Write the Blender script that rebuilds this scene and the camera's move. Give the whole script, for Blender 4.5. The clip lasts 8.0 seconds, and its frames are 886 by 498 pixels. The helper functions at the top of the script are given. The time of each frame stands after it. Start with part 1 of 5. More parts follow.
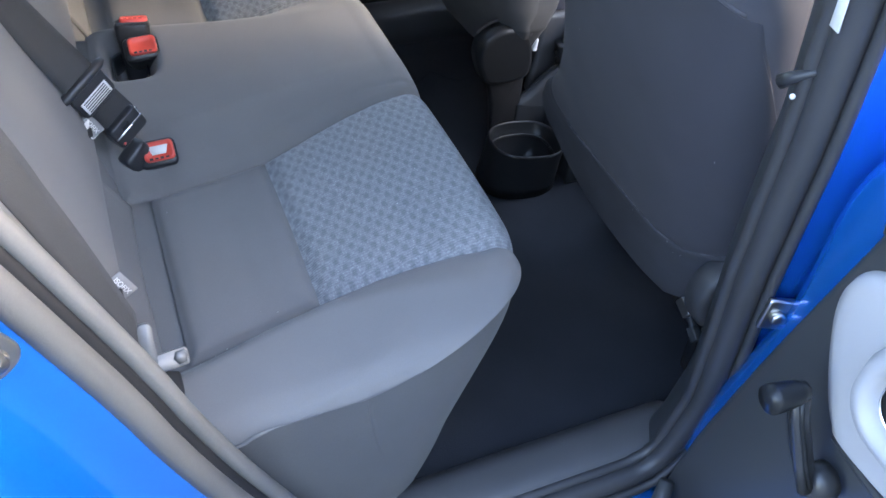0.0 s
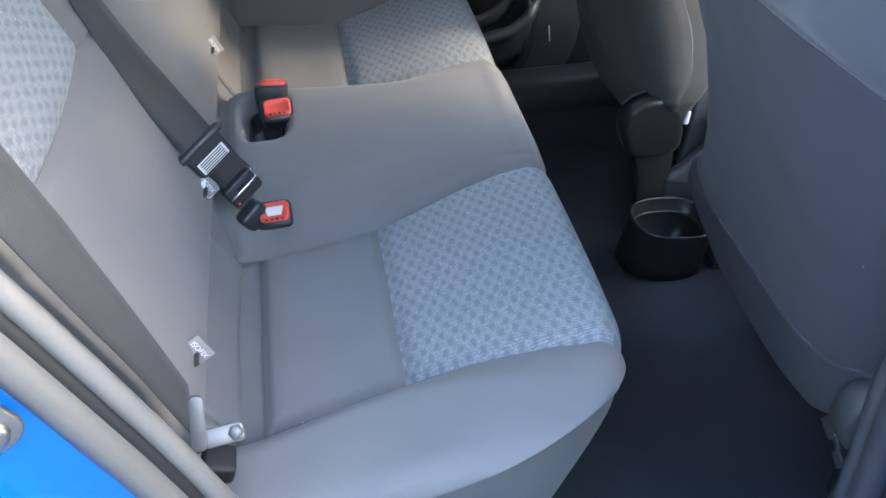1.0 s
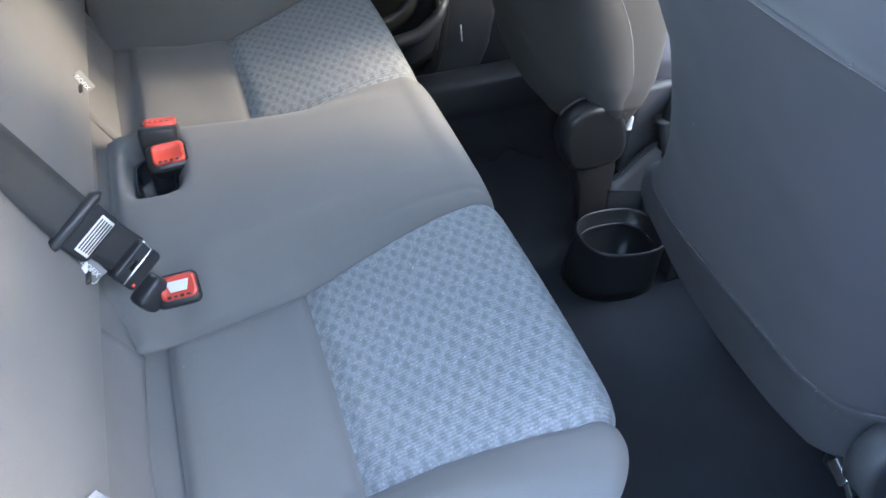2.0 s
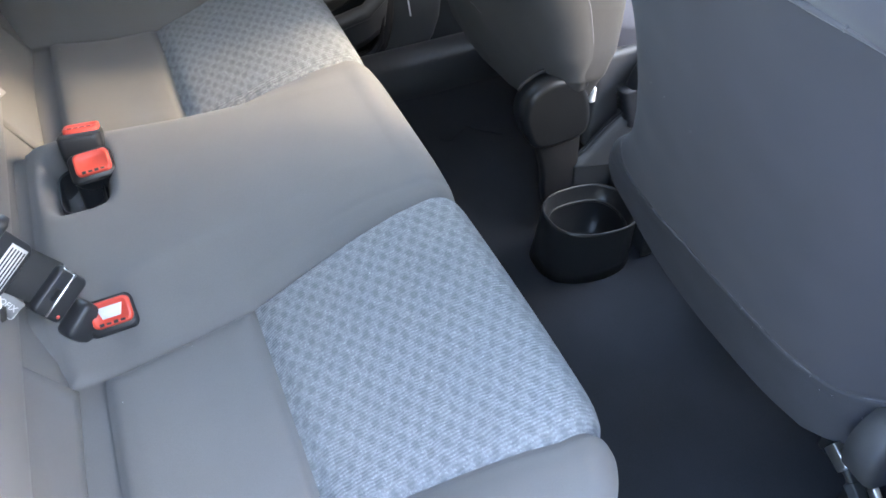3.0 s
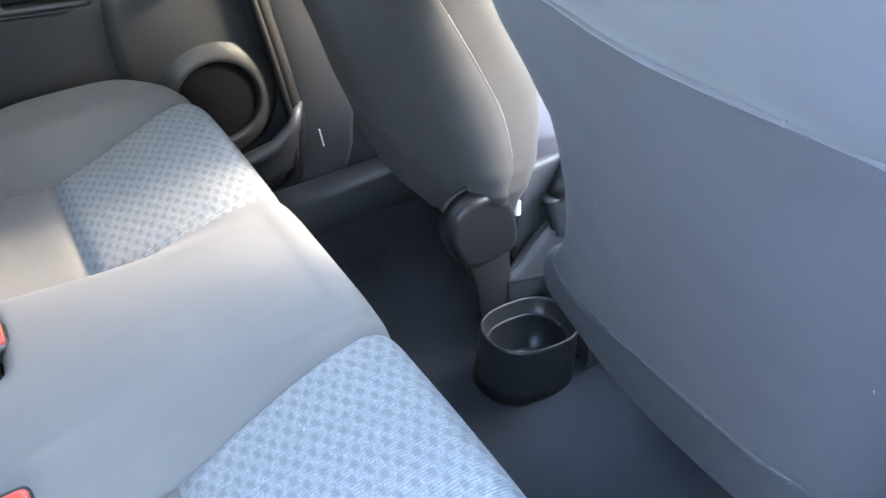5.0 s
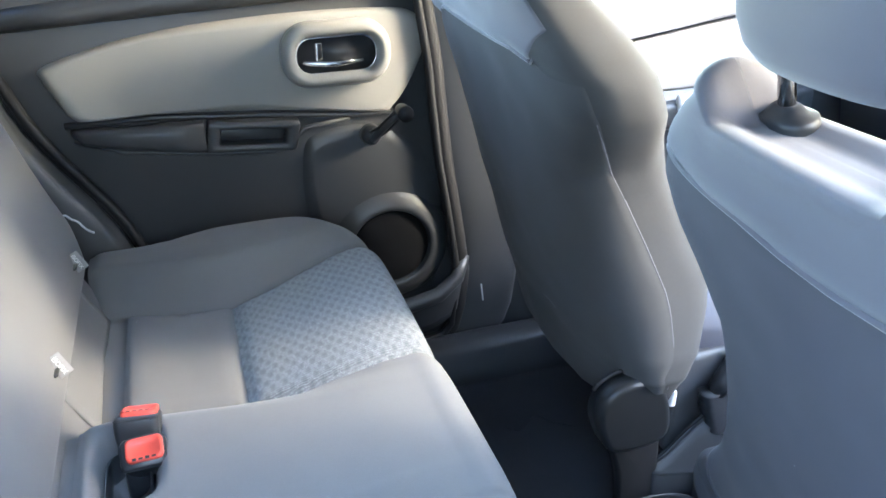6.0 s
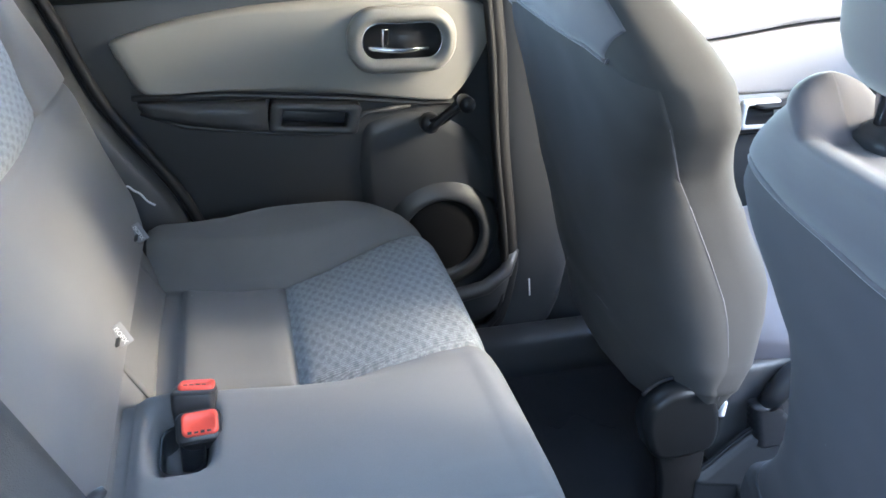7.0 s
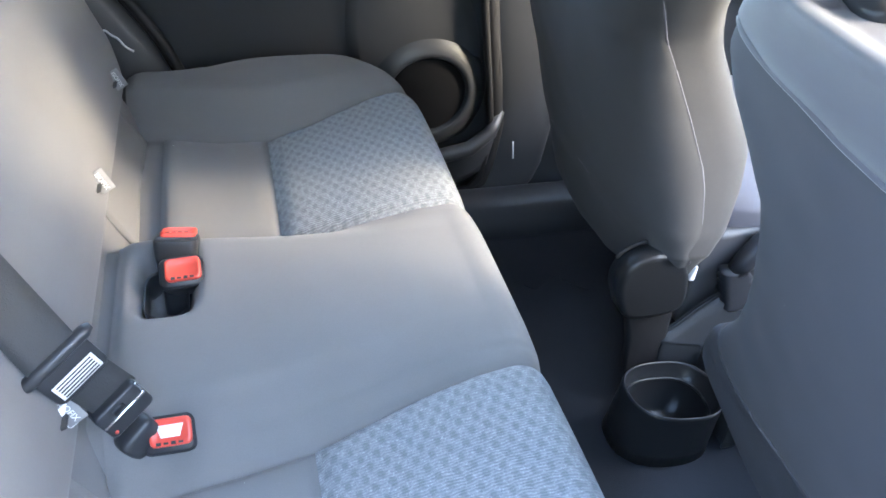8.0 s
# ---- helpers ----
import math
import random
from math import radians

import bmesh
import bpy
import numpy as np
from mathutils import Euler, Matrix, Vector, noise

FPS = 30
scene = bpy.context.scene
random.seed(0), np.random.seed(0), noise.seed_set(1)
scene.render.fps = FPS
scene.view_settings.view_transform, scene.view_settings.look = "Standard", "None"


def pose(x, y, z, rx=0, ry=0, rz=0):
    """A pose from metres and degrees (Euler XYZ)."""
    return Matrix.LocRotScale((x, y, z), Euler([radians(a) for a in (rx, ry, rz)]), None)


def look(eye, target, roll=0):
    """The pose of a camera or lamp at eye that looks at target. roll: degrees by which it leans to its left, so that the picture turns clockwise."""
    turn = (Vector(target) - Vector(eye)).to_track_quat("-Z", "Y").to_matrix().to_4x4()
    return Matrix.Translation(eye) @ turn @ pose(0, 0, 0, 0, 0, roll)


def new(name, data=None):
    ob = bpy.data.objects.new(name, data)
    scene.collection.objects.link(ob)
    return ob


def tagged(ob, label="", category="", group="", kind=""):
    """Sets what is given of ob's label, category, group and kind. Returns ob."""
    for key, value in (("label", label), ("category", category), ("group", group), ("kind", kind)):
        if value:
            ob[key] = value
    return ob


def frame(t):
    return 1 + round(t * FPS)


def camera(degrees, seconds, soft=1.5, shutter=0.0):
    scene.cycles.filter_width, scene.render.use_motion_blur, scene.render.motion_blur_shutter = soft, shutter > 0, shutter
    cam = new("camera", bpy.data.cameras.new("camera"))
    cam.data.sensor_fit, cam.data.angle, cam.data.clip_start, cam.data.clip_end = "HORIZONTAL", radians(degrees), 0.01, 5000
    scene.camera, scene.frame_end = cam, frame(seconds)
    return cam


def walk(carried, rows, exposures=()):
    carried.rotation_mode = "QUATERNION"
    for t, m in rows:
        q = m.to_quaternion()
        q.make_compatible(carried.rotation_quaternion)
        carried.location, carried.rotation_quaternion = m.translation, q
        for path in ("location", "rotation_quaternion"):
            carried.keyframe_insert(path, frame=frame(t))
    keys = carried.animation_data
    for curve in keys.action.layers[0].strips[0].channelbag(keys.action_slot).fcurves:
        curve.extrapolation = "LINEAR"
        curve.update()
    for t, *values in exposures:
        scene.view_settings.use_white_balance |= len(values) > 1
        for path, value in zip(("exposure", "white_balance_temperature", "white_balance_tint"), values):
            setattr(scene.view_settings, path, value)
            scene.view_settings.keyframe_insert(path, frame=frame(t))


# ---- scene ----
cam = camera(56.9, 8.0, soft=1.6)
PATH = [
    (0, (-0.395, -1.068, 1.068), (0.25, 0.184, -0.351), 6.7),
    (0.5, (-0.304, -1.067, 1.055), (0.055, 0.293, -0.367), 0.6),
    (1, (-0.286, -1.033, 1.05), (-0.034, 0.434, -0.286), -1.0),
    (1.5, (-0.281, -0.943, 1.03), (0.091, 0.526, -0.276), -2.5),
    (1.7, (-0.296, -0.896, 1.018), (0.201, 0.497, -0.328), 0.5),
    (2.8, (-0.265, -0.793, 0.977), (0.134, 0.592, -0.41), -2.4),
    (3, (-0.258, -0.779, 0.971), (0.274, 0.532, -0.443), -1.7),
    (3.5, (-0.269, -0.752, 0.959), (0.423, 0.492, -0.446), -3.0),
    (4, (-0.273, -0.748, 0.956), (0.54, 0.451, -0.423), -1.0),
    (4.2, (-0.268, -0.751, 0.953), (0.601, 0.428, -0.409), -0.7),
    (5.3, (-0.232, -0.721, 0.944), (0.443, 0.805, -0.157), -4.6),
    (5.5, (-0.233, -0.723, 0.953), (0.378, 0.885, -0.066), -4.6),
    (6, (-0.241, -0.713, 0.978), (0.289, 0.993, 0.079), -1.3),
    (6.5, (-0.257, -0.706, 0.993), (0.238, 1.019, 0.109), 0.0),
    (7, (-0.271, -0.699, 0.985), (0.176, 1.015, 0.057), 1.1),
    (7.5, (-0.277, -0.696, 0.974), (0.213, 0.88, -0.156), 3.2),
    (8, (-0.268, -0.712, 0.981), (0.18, 0.821, -0.223), 3.9),
]
EXPOSURE = [(0.0, 5.05, 7000, 14), (0.5, 5.15, 6900, 11), (1.0, 5.2, 6900, 10), (1.6, 5.4, 6900, 9), (3.5, 5.95, 7800, 12), (5.5, 6.5, 6800, 9), (6.5, 5.55, 6250, 7), (8.0, 6.05, 6800, 10)]
walk(cam, [(t, look(eye, target, roll)) for t, eye, target, roll in PATH], EXPOSURE)

# ---------------------------------------------------------------- light
SUN_FROM = Vector((0.870, -0.325, 0.40)).normalized()
world = bpy.data.worlds.new("sky")
scene.world = world
world.use_nodes = True
wt = world.node_tree
sky = wt.nodes.new("ShaderNodeTexSky")
sky.sky_type = "NISHITA"
sky.sun_disc = False
sky.sun_elevation = math.asin(SUN_FROM.z)
sky.sun_rotation = math.atan2(SUN_FROM.x, SUN_FROM.y)
wt.links.new(sky.outputs["Color"], wt.nodes["Background"].inputs["Color"])
wt.nodes["Background"].inputs["Strength"].default_value = 0.15
sun = new("sun", bpy.data.lights.new("sun", "SUN"))
sun.data.energy = 0.095
sun.data.angle = radians(7)
sun.data.color = (1.0, 0.92, 0.70)
sun.matrix_world = look(SUN_FROM * 6, (0, 0, 0))


# ---------------------------------------------------------------- materials
def material(name, color, rough=0.6, metal=0.0, coat=0.0, sheen=0.0, spec=0.5, grain=400.0, vary=0.12, bump=0.15, stain=6.0, stains=0.2):
    """A surface with fine grain and slow stains, in object metres."""
    m = bpy.data.materials.new(name)
    m.use_nodes = True
    nt = m.node_tree
    b = nt.nodes["Principled BSDF"]
    b.inputs["Roughness"].default_value = rough
    b.inputs["Metallic"].default_value = metal
    b.inputs["Coat Weight"].default_value = coat
    b.inputs["Coat Roughness"].default_value = 0.04
    b.inputs["Sheen Weight"].default_value = sheen
    b.inputs["Sheen Roughness"].default_value = 0.5
    b.inputs["Specular IOR Level"].default_value = spec
    co = nt.nodes.new("ShaderNodeTexCoord")
    n1 = nt.nodes.new("ShaderNodeTexNoise")
    n1.inputs["Scale"].default_value = grain
    n1.inputs["Detail"].default_value = 3
    n2 = nt.nodes.new("ShaderNodeTexNoise")
    n2.inputs["Scale"].default_value = stain
    n2.inputs["Detail"].default_value = 5
    for n in (n1, n2):
        nt.links.new(co.outputs["Object"], n.inputs["Vector"])
    add = nt.nodes.new("ShaderNodeMath")
    add.operation = "MULTIPLY_ADD"
    add.inputs[1].default_value = vary
    nt.links.new(n1.outputs["Fac"], add.inputs[0])
    mul = nt.nodes.new("ShaderNodeMath")
    mul.operation = "MULTIPLY_ADD"
    mul.inputs[1].default_value = stains
    mul.inputs[2].default_value = 1 - 0.5 * (vary + stains)
    nt.links.new(n2.outputs["Fac"], mul.inputs[0])
    nt.links.new(mul.outputs[0], add.inputs[2])
    mix = nt.nodes.new("ShaderNodeVectorMath")
    mix.operation = "SCALE"
    mix.inputs[0].default_value = color
    nt.links.new(add.outputs[0], mix.inputs["Scale"])
    nt.links.new(mix.outputs[0], b.inputs["Base Color"])
    if bump:
        bp = nt.nodes.new("ShaderNodeBump")
        bp.inputs["Strength"].default_value = bump
        bp.inputs["Distance"].default_value = 0.0006
        nt.links.new(n1.outputs["Fac"], bp.inputs["Height"])
        nt.links.new(bp.outputs[0], b.inputs["Normal"])
    return m


def woven(name, dark, light, across, along):
    """Striped jacquard with rows of soft dots; across and along are the axes of the cloth, in object metres."""
    m = material(name, dark, 0.85, sheen=0.12, spec=0.3, grain=900, bump=0.2)
    nt = m.node_tree
    b = nt.nodes["Principled BSDF"]
    scale = nt.nodes["Vector Math"]
    co = nt.nodes["Texture Coordinate"]

    def node(op, a, bb=0.0, c=0.0):
        n = nt.nodes.new("ShaderNodeMath")
        n.operation = op
        for k, v in enumerate((a, bb, c)):
            if isinstance(v, (int, float)):
                n.inputs[k].default_value = v
            else:
                nt.links.new(v, n.inputs[k])
        return n.outputs[0]

    def axis(v):
        n = nt.nodes.new("ShaderNodeVectorMath")
        n.operation = "DOT_PRODUCT"
        n.inputs[1].default_value = v
        nt.links.new(co.outputs["Object"], n.inputs[0])
        return n.outputs["Value"]

    u, v = axis(across), axis(along)
    warp = nt.nodes.new("ShaderNodeTexNoise")
    warp.inputs["Scale"].default_value = 70
    nt.links.new(co.outputs["Object"], warp.inputs["Vector"])
    u = node("MULTIPLY_ADD", warp.outputs["Fac"], 0.006, u)
    v = node("MULTIPLY_ADD", warp.outputs["Fac"], -0.005, v)
    stripe = node("SINE", node("MULTIPLY", u, 2 * math.pi / 0.0034))
    stripe = node("MULTIPLY_ADD", stripe, 0.5, 0.5)
    du = node("COSINE", node("MULTIPLY", u, 2 * math.pi / 0.026))
    dv = node("COSINE", node("MULTIPLY", v, 2 * math.pi / 0.016))
    dots = node("MULTIPLY", du, dv)
    dots = node("SMOOTH_MIN", node("MULTIPLY_ADD", dots, 1.3, 0.1), 1.0, 0.3)
    dots = node("MAXIMUM", dots, 0.0)
    fuzz = nt.nodes.new("ShaderNodeTexNoise")
    fuzz.inputs["Scale"].default_value = 260
    nt.links.new(co.outputs["Object"], fuzz.inputs["Vector"])
    fleck = nt.nodes.new("ShaderNodeTexNoise")
    fleck.inputs["Scale"].default_value = 520
    fleck.inputs["Detail"].default_value = 2
    nt.links.new(co.outputs["Object"], fleck.inputs["Vector"])
    bright = node("MAXIMUM", node("MULTIPLY_ADD", fleck.outputs["Fac"], 4.0, -2.25), 0.0)
    level = node("MULTIPLY_ADD", stripe, 0.16, node("MULTIPLY_ADD", fuzz.outputs["Fac"], 0.60, 0.22))
    level = node("MULTIPLY_ADD", bright, 0.6, level)
    level = node("MULTIPLY", level, node("MULTIPLY_ADD", node("MULTIPLY", dots, node("MULTIPLY_ADD", fuzz.outputs["Fac"], 1.2, 0.4)), -0.36, 1.0))
    cm = nt.nodes.new("ShaderNodeMix")
    cm.data_type = "RGBA"
    cm.inputs[6].default_value = (*dark, 1)
    cm.inputs[7].default_value = (*light, 1)
    nt.links.new(level, cm.inputs[0])
    nt.links.new(cm.outputs[2], scale.inputs[0])
    bp = nt.nodes["Bump"]
    bp.inputs["Distance"].default_value = 0.0010
    bp.inputs["Strength"].default_value = 0.6
    nt.links.new(node("MULTIPLY_ADD", stripe, 0.8, node("MULTIPLY", dots, -0.5)), bp.inputs["Height"])
    return m


CLOTH = material("charcoal_cloth", (0.132, 0.129, 0.128), 0.9, sheen=0.08, spec=0.3, grain=1100, vary=0.25, bump=0.3, stain=9, stains=0.22)
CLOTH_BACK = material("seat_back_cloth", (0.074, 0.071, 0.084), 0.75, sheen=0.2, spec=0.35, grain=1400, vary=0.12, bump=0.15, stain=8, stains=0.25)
# seat cloth darkened for the far seat, which lies in shade
CLOTH_SHADED = material("shaded_seat_cloth", (0.038, 0.038, 0.039), 0.85, sheen=0.04, spec=0.3, grain=1400, vary=0.14, bump=0.15, stain=8, stains=0.25)
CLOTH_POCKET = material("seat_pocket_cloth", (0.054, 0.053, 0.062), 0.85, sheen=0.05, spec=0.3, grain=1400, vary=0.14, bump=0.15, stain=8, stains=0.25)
# skirt cloth, its dark tone partly the shade below the cushion's welt
SKIRT = material("shaded_skirt_cloth", (0.066, 0.066, 0.067), 0.9, sheen=0.08, spec=0.25, grain=700, vary=0.3, bump=0.4, stain=8, stains=0.35)
PATTERN = woven("patterned_cloth", (0.052, 0.058, 0.068), (0.285, 0.296, 0.308), (0, 1, 0), (1, 0, 0))
PATTERN_BACK = woven("patterned_back_cloth", (0.052, 0.058, 0.068), (0.285, 0.296, 0.308), (0, 1, 0), (-0.407, 0, 0.914))
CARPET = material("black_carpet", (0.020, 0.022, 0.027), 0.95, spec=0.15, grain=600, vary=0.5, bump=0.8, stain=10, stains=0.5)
PLASTIC = material("black_plastic", (0.025, 0.026, 0.029), 0.34, spec=0.35, grain=900, vary=0.15, bump=0.12, stain=14, stains=0.25)
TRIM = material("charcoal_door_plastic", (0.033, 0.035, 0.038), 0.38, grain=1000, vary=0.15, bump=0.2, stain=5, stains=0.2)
INSERT = material("grey_door_insert", (0.22, 0.211, 0.194), 0.42, grain=1200, vary=0.1, bump=0.2, stain=5, stains=0.15)
# the same door insert, lightened to carry the daylight on two doors
INSERT_LIT = material("lit_grey_door_insert", (0.27, 0.265, 0.275), 0.5, grain=1000, vary=0.1, bump=0.15, stain=5, stains=0.15)
CONSOLE = material("console_plastic", (0.011, 0.012, 0.0135), 0.30, spec=0.22, grain=1000, vary=0.15, bump=0.12, stain=12, stains=0.3)
# console plastic again, lightened for the light on the console body
CONSOLE_LIT = material("lit_console_plastic", (0.026, 0.028, 0.031), 0.5, spec=0.35, grain=1000, vary=0.15, bump=0.12, stain=12, stains=0.3)
# dusty sill plastic, also the near recliner cover's daylight tone
SCUFF = material("dusty_lit_grey_plastic", (0.055, 0.055, 0.058), 0.5, grain=900, vary=0.2, bump=0.2, stain=9, stains=0.5)
RENDER = material("grey_wall_render", (0.30, 0.29, 0.27), 0.9, spec=0.2, grain=60, vary=0.3, bump=0.5, stain=0.6, stains=0.35)
VINYL = material("darkened_seat_felt", (0.055, 0.056, 0.064), 0.9, spec=0.2, grain=600, vary=0.4, bump=0.5, stain=14, stains=0.5)
RUBBER = material("black_rubber_seal", (0.035, 0.035, 0.038), 0.48, grain=700, vary=0.2, bump=0.15, stain=16, stains=0.45)
RUBBER_BLACK = material("darkened_black_rubber", (0.010, 0.010, 0.011), 0.6, spec=0.3, grain=700, vary=0.2, bump=0.15, stain=16, stains=0.3)
SEAL_GREY = material("grey_rubber_seal", (0.080, 0.078, 0.074), 0.5, grain=500, vary=0.25, bump=0.2, stain=16, stains=0.4)
DUSTY = material("dusty_rubber_seal", (0.092, 0.090, 0.086), 0.6, grain=500, vary=0.3, bump=0.2, stain=16, stains=0.6)
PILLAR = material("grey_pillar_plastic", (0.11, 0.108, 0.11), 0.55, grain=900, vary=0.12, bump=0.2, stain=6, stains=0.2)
WEB = material("black_belt_webbing", (0.021, 0.022, 0.024), 0.75, sheen=0.05, grain=800, vary=0.4, bump=0.6, stain=20, stains=0.3)
STEEL = material("zinc_steel", (0.5, 0.49, 0.47), 0.32, metal=1.0, grain=300, vary=0.25, bump=0.1, stain=30, stains=0.5)
ZINC = material("dull_zinc_plate", (0.10, 0.103, 0.106), 0.42, metal=0.3, grain=300, vary=0.2, bump=0.1, stain=30, stains=0.4)
CHROME = material("chrome", (0.75, 0.75, 0.76), 0.12, metal=1.0, grain=200, vary=0.05, bump=0.0, stain=20, stains=0.15)
RED = material("red_button_plastic", (0.66, 0.075, 0.050), 0.35, grain=600, vary=0.1, bump=0.05, stain=40, stains=0.2)
LABEL = material("white_label", (0.62, 0.61, 0.6), 0.55, grain=600, vary=0.15, bump=0.05, stain=60, stains=0.3)
GREY_TAG = material("grey_woven_tag", (0.2, 0.2, 0.205), 0.7, grain=900, vary=0.3, bump=0.2, stain=60, stains=0.3)
INK = material("black_ink", (0.02, 0.02, 0.02), 0.6, bump=0)
PAINT = material("blue_metallic_paint", (0.0, 0.155, 0.60), 0.2, metal=0.6, coat=0.8, grain=2500, vary=0.25, bump=0.0, stain=4, stains=0.1)
HEADLINER = material("grey_headliner", (0.62, 0.62, 0.60), 0.9, grain=700, vary=0.1, bump=0.2)
MESH_GRILLE = material("speaker_mesh", (0.008, 0.008, 0.009), 0.8, spec=0.1, grain=1500, vary=0.6, bump=0.8, stain=20, stains=0.2)
THREAD = material("pale_thread", (0.55, 0.55, 0.56), 0.6, bump=0)
CONCRETE = material("worn_asphalt", (0.075, 0.074, 0.072), 0.9, grain=120, vary=0.6, bump=0.6, stain=0.7, stains=0.4)


def tinted_glass(name, tint):
    m = bpy.data.materials.new(name)
    m.use_nodes = True
    nt = m.node_tree
    out = nt.nodes["Material Output"]
    clear, gloss, mix, edge = (nt.nodes.new(k) for k in ("ShaderNodeBsdfTransparent", "ShaderNodeBsdfGlossy", "ShaderNodeMixShader", "ShaderNodeFresnel"))
    clear.inputs["Color"].default_value = (*tint, 1)
    gloss.inputs["Roughness"].default_value = 0.02
    nt.links.new(edge.outputs[0], mix.inputs[0])
    nt.links.new(clear.outputs[0], mix.inputs[1])
    nt.links.new(gloss.outputs[0], mix.inputs[2])
    nt.links.new(mix.outputs[0], out.inputs["Surface"])
    return m


GLASS = tinted_glass("tinted_glass", (0.85, 0.87, 0.86))
CLEAR_GLASS = tinted_glass("green_tinted_screen_glass", (0.96, 0.98, 0.97))


# ---------------------------------------------------------------- mesh helpers
def part(name, bm, mat, parent=None, label="", smooth=True):
    me = bpy.data.meshes.new(name)
    bmesh.ops.recalc_face_normals(bm, faces=bm.faces)
    bm.to_mesh(me)
    bm.free()
    if smooth:
        me.shade_smooth()
    me.materials.append(mat)
    ob = new(name, me)
    if parent is not None:
        ob.parent = parent
    if label:
        tagged(ob, label)
    return ob


def thing(name, label, category, group="", kind="", at=(0, 0, 0)):
    ob = new(name)
    ob.empty_display_size = 0.05
    ob.location = at
    return tagged(ob, label, category, group, kind)


def spline(points, t):
    """Catmull-Rom through points, t from 0 to 1."""
    n = len(points) - 1
    f = min(max(t, 0.0), 1.0) * n
    i = min(int(f), n - 1)
    f -= i
    p = [Vector(points[min(max(k, 0), n)]) for k in (i - 1, i, i + 1, i + 2)]
    return 0.5 * (2 * p[1] + (p[2] - p[0]) * f + (2 * p[0] - 5 * p[1] + 4 * p[2] - p[3]) * f * f + (3 * p[1] - p[0] - 3 * p[2] + p[3]) * f ** 3)


def lerp(table, x):
    return float(np.interp(x, [a for a, _ in table], [b for _, b in table]))


def smooth(x):
    x = min(max(x, 0.0), 1.0)
    return x * x * (3 - 2 * x)


def sheet(fn, nu, nv, thick=0.0, inward=None):
    """A grid through fn(u, v); with thick, a closed shell that is thickened along inward(u, v) or its normal."""
    bm = bmesh.new()
    rows = [[bm.verts.new(fn(i / nu, j / nv)) for j in range(nv + 1)] for i in range(nu + 1)]
    for i in range(nu):
        for j in range(nv):
            bm.faces.new((rows[i][j], rows[i + 1][j], rows[i + 1][j + 1], rows[i][j + 1]))
    if thick:
        back = []
        bm.normal_update()
        for i in range(nu + 1):
            back.append([bm.verts.new(rows[i][j].co + (inward if inward is not None else -rows[i][j].normal) * thick) for j in range(nv + 1)])
        for i in range(nu):
            for j in range(nv):
                bm.faces.new((back[i][j], back[i][j + 1], back[i + 1][j + 1], back[i + 1][j]))
        edge = [(i, 0) for i in range(nu)] + [(nu, j) for j in range(nv)] + [(i, nv) for i in range(nu, 0, -1)] + [(0, j) for j in range(nv, 0, -1)]
        for k in range(len(edge)):
            (a, b), (c, d) = edge[k], edge[(k + 1) % len(edge)]
            bm.faces.new((rows[a][b], rows[c][d], back[c][d], back[a][b]))
    return bm


def loft(rings, caps=True):
    """A closed skin through rings of equal length."""
    bm = bmesh.new()
    vs = [[bm.verts.new(p) for p in r] for r in rings]
    n = len(vs[0])
    for a, b in zip(vs, vs[1:]):
        for k in range(n):
            bm.faces.new((a[k], a[(k + 1) % n], b[(k + 1) % n], b[k]))
    if caps:
        bm.faces.new(vs[0])
        bm.faces.new(vs[-1])
    return bm


def tube(path, radius, sides=10, flat=1.0, up=Vector((0, 0, 1)), caps=True):
    """A round or flattened bar along a path; radius may be a list."""
    path = [Vector(p) for p in path]
    rings = []
    for i, p in enumerate(path):
        d = (path[min(i + 1, len(path) - 1)] - path[max(i - 1, 0)]).normalized()
        s = d.cross(up)
        s = s.normalized() if s.length > 1e-4 else d.cross(Vector((1, 0, 0))).normalized()
        w = s.cross(d)
        r = radius[i] if isinstance(radius, (list, tuple)) else radius
        rings.append([p + s * math.cos(2 * math.pi * k / sides) * r + w * math.sin(2 * math.pi * k / sides) * r * flat for k in range(sides)])
    return loft(rings, caps)


def block(size, bevel=0.003, m=Matrix(), segments=2, taper=(1, 1)):
    """A bevelled box of the given size about the origin, its top scaled by taper, moved by m."""
    bm = bmesh.new()
    bmesh.ops.create_cube(bm, size=1)
    for v in bm.verts:
        k = taper if v.co.z > 0 else (1, 1)
        v.co = Vector((v.co.x * size[0] * k[0], v.co.y * size[1] * k[1], v.co.z * size[2]))
    if bevel:
        bmesh.ops.bevel(bm, geom=bm.edges[:], offset=bevel, segments=segments, affect="EDGES", profile=0.6)
    bmesh.ops.transform(bm, matrix=m, verts=bm.verts)
    return bm


def turned(profile, sides=32, m=Matrix()):
    """A lathe shape about z from (radius, height) pairs."""
    bm = loft([[Vector((r * math.cos(2 * math.pi * k / sides), r * math.sin(2 * math.pi * k / sides), h)) for k in range(sides)] for r, h in profile])
    bmesh.ops.transform(bm, matrix=m, verts=bm.verts)
    return bm


def frame_of(origin, z_axis, x_axis):
    """A pose whose z and x point along the given ways."""
    z = Vector(z_axis).normalized()
    x = Vector(x_axis)
    x = (x - z * x.dot(z)).normalized()
    y = z.cross(x)
    return Matrix.Translation(origin) @ Matrix((x, y, z)).transposed().to_4x4()


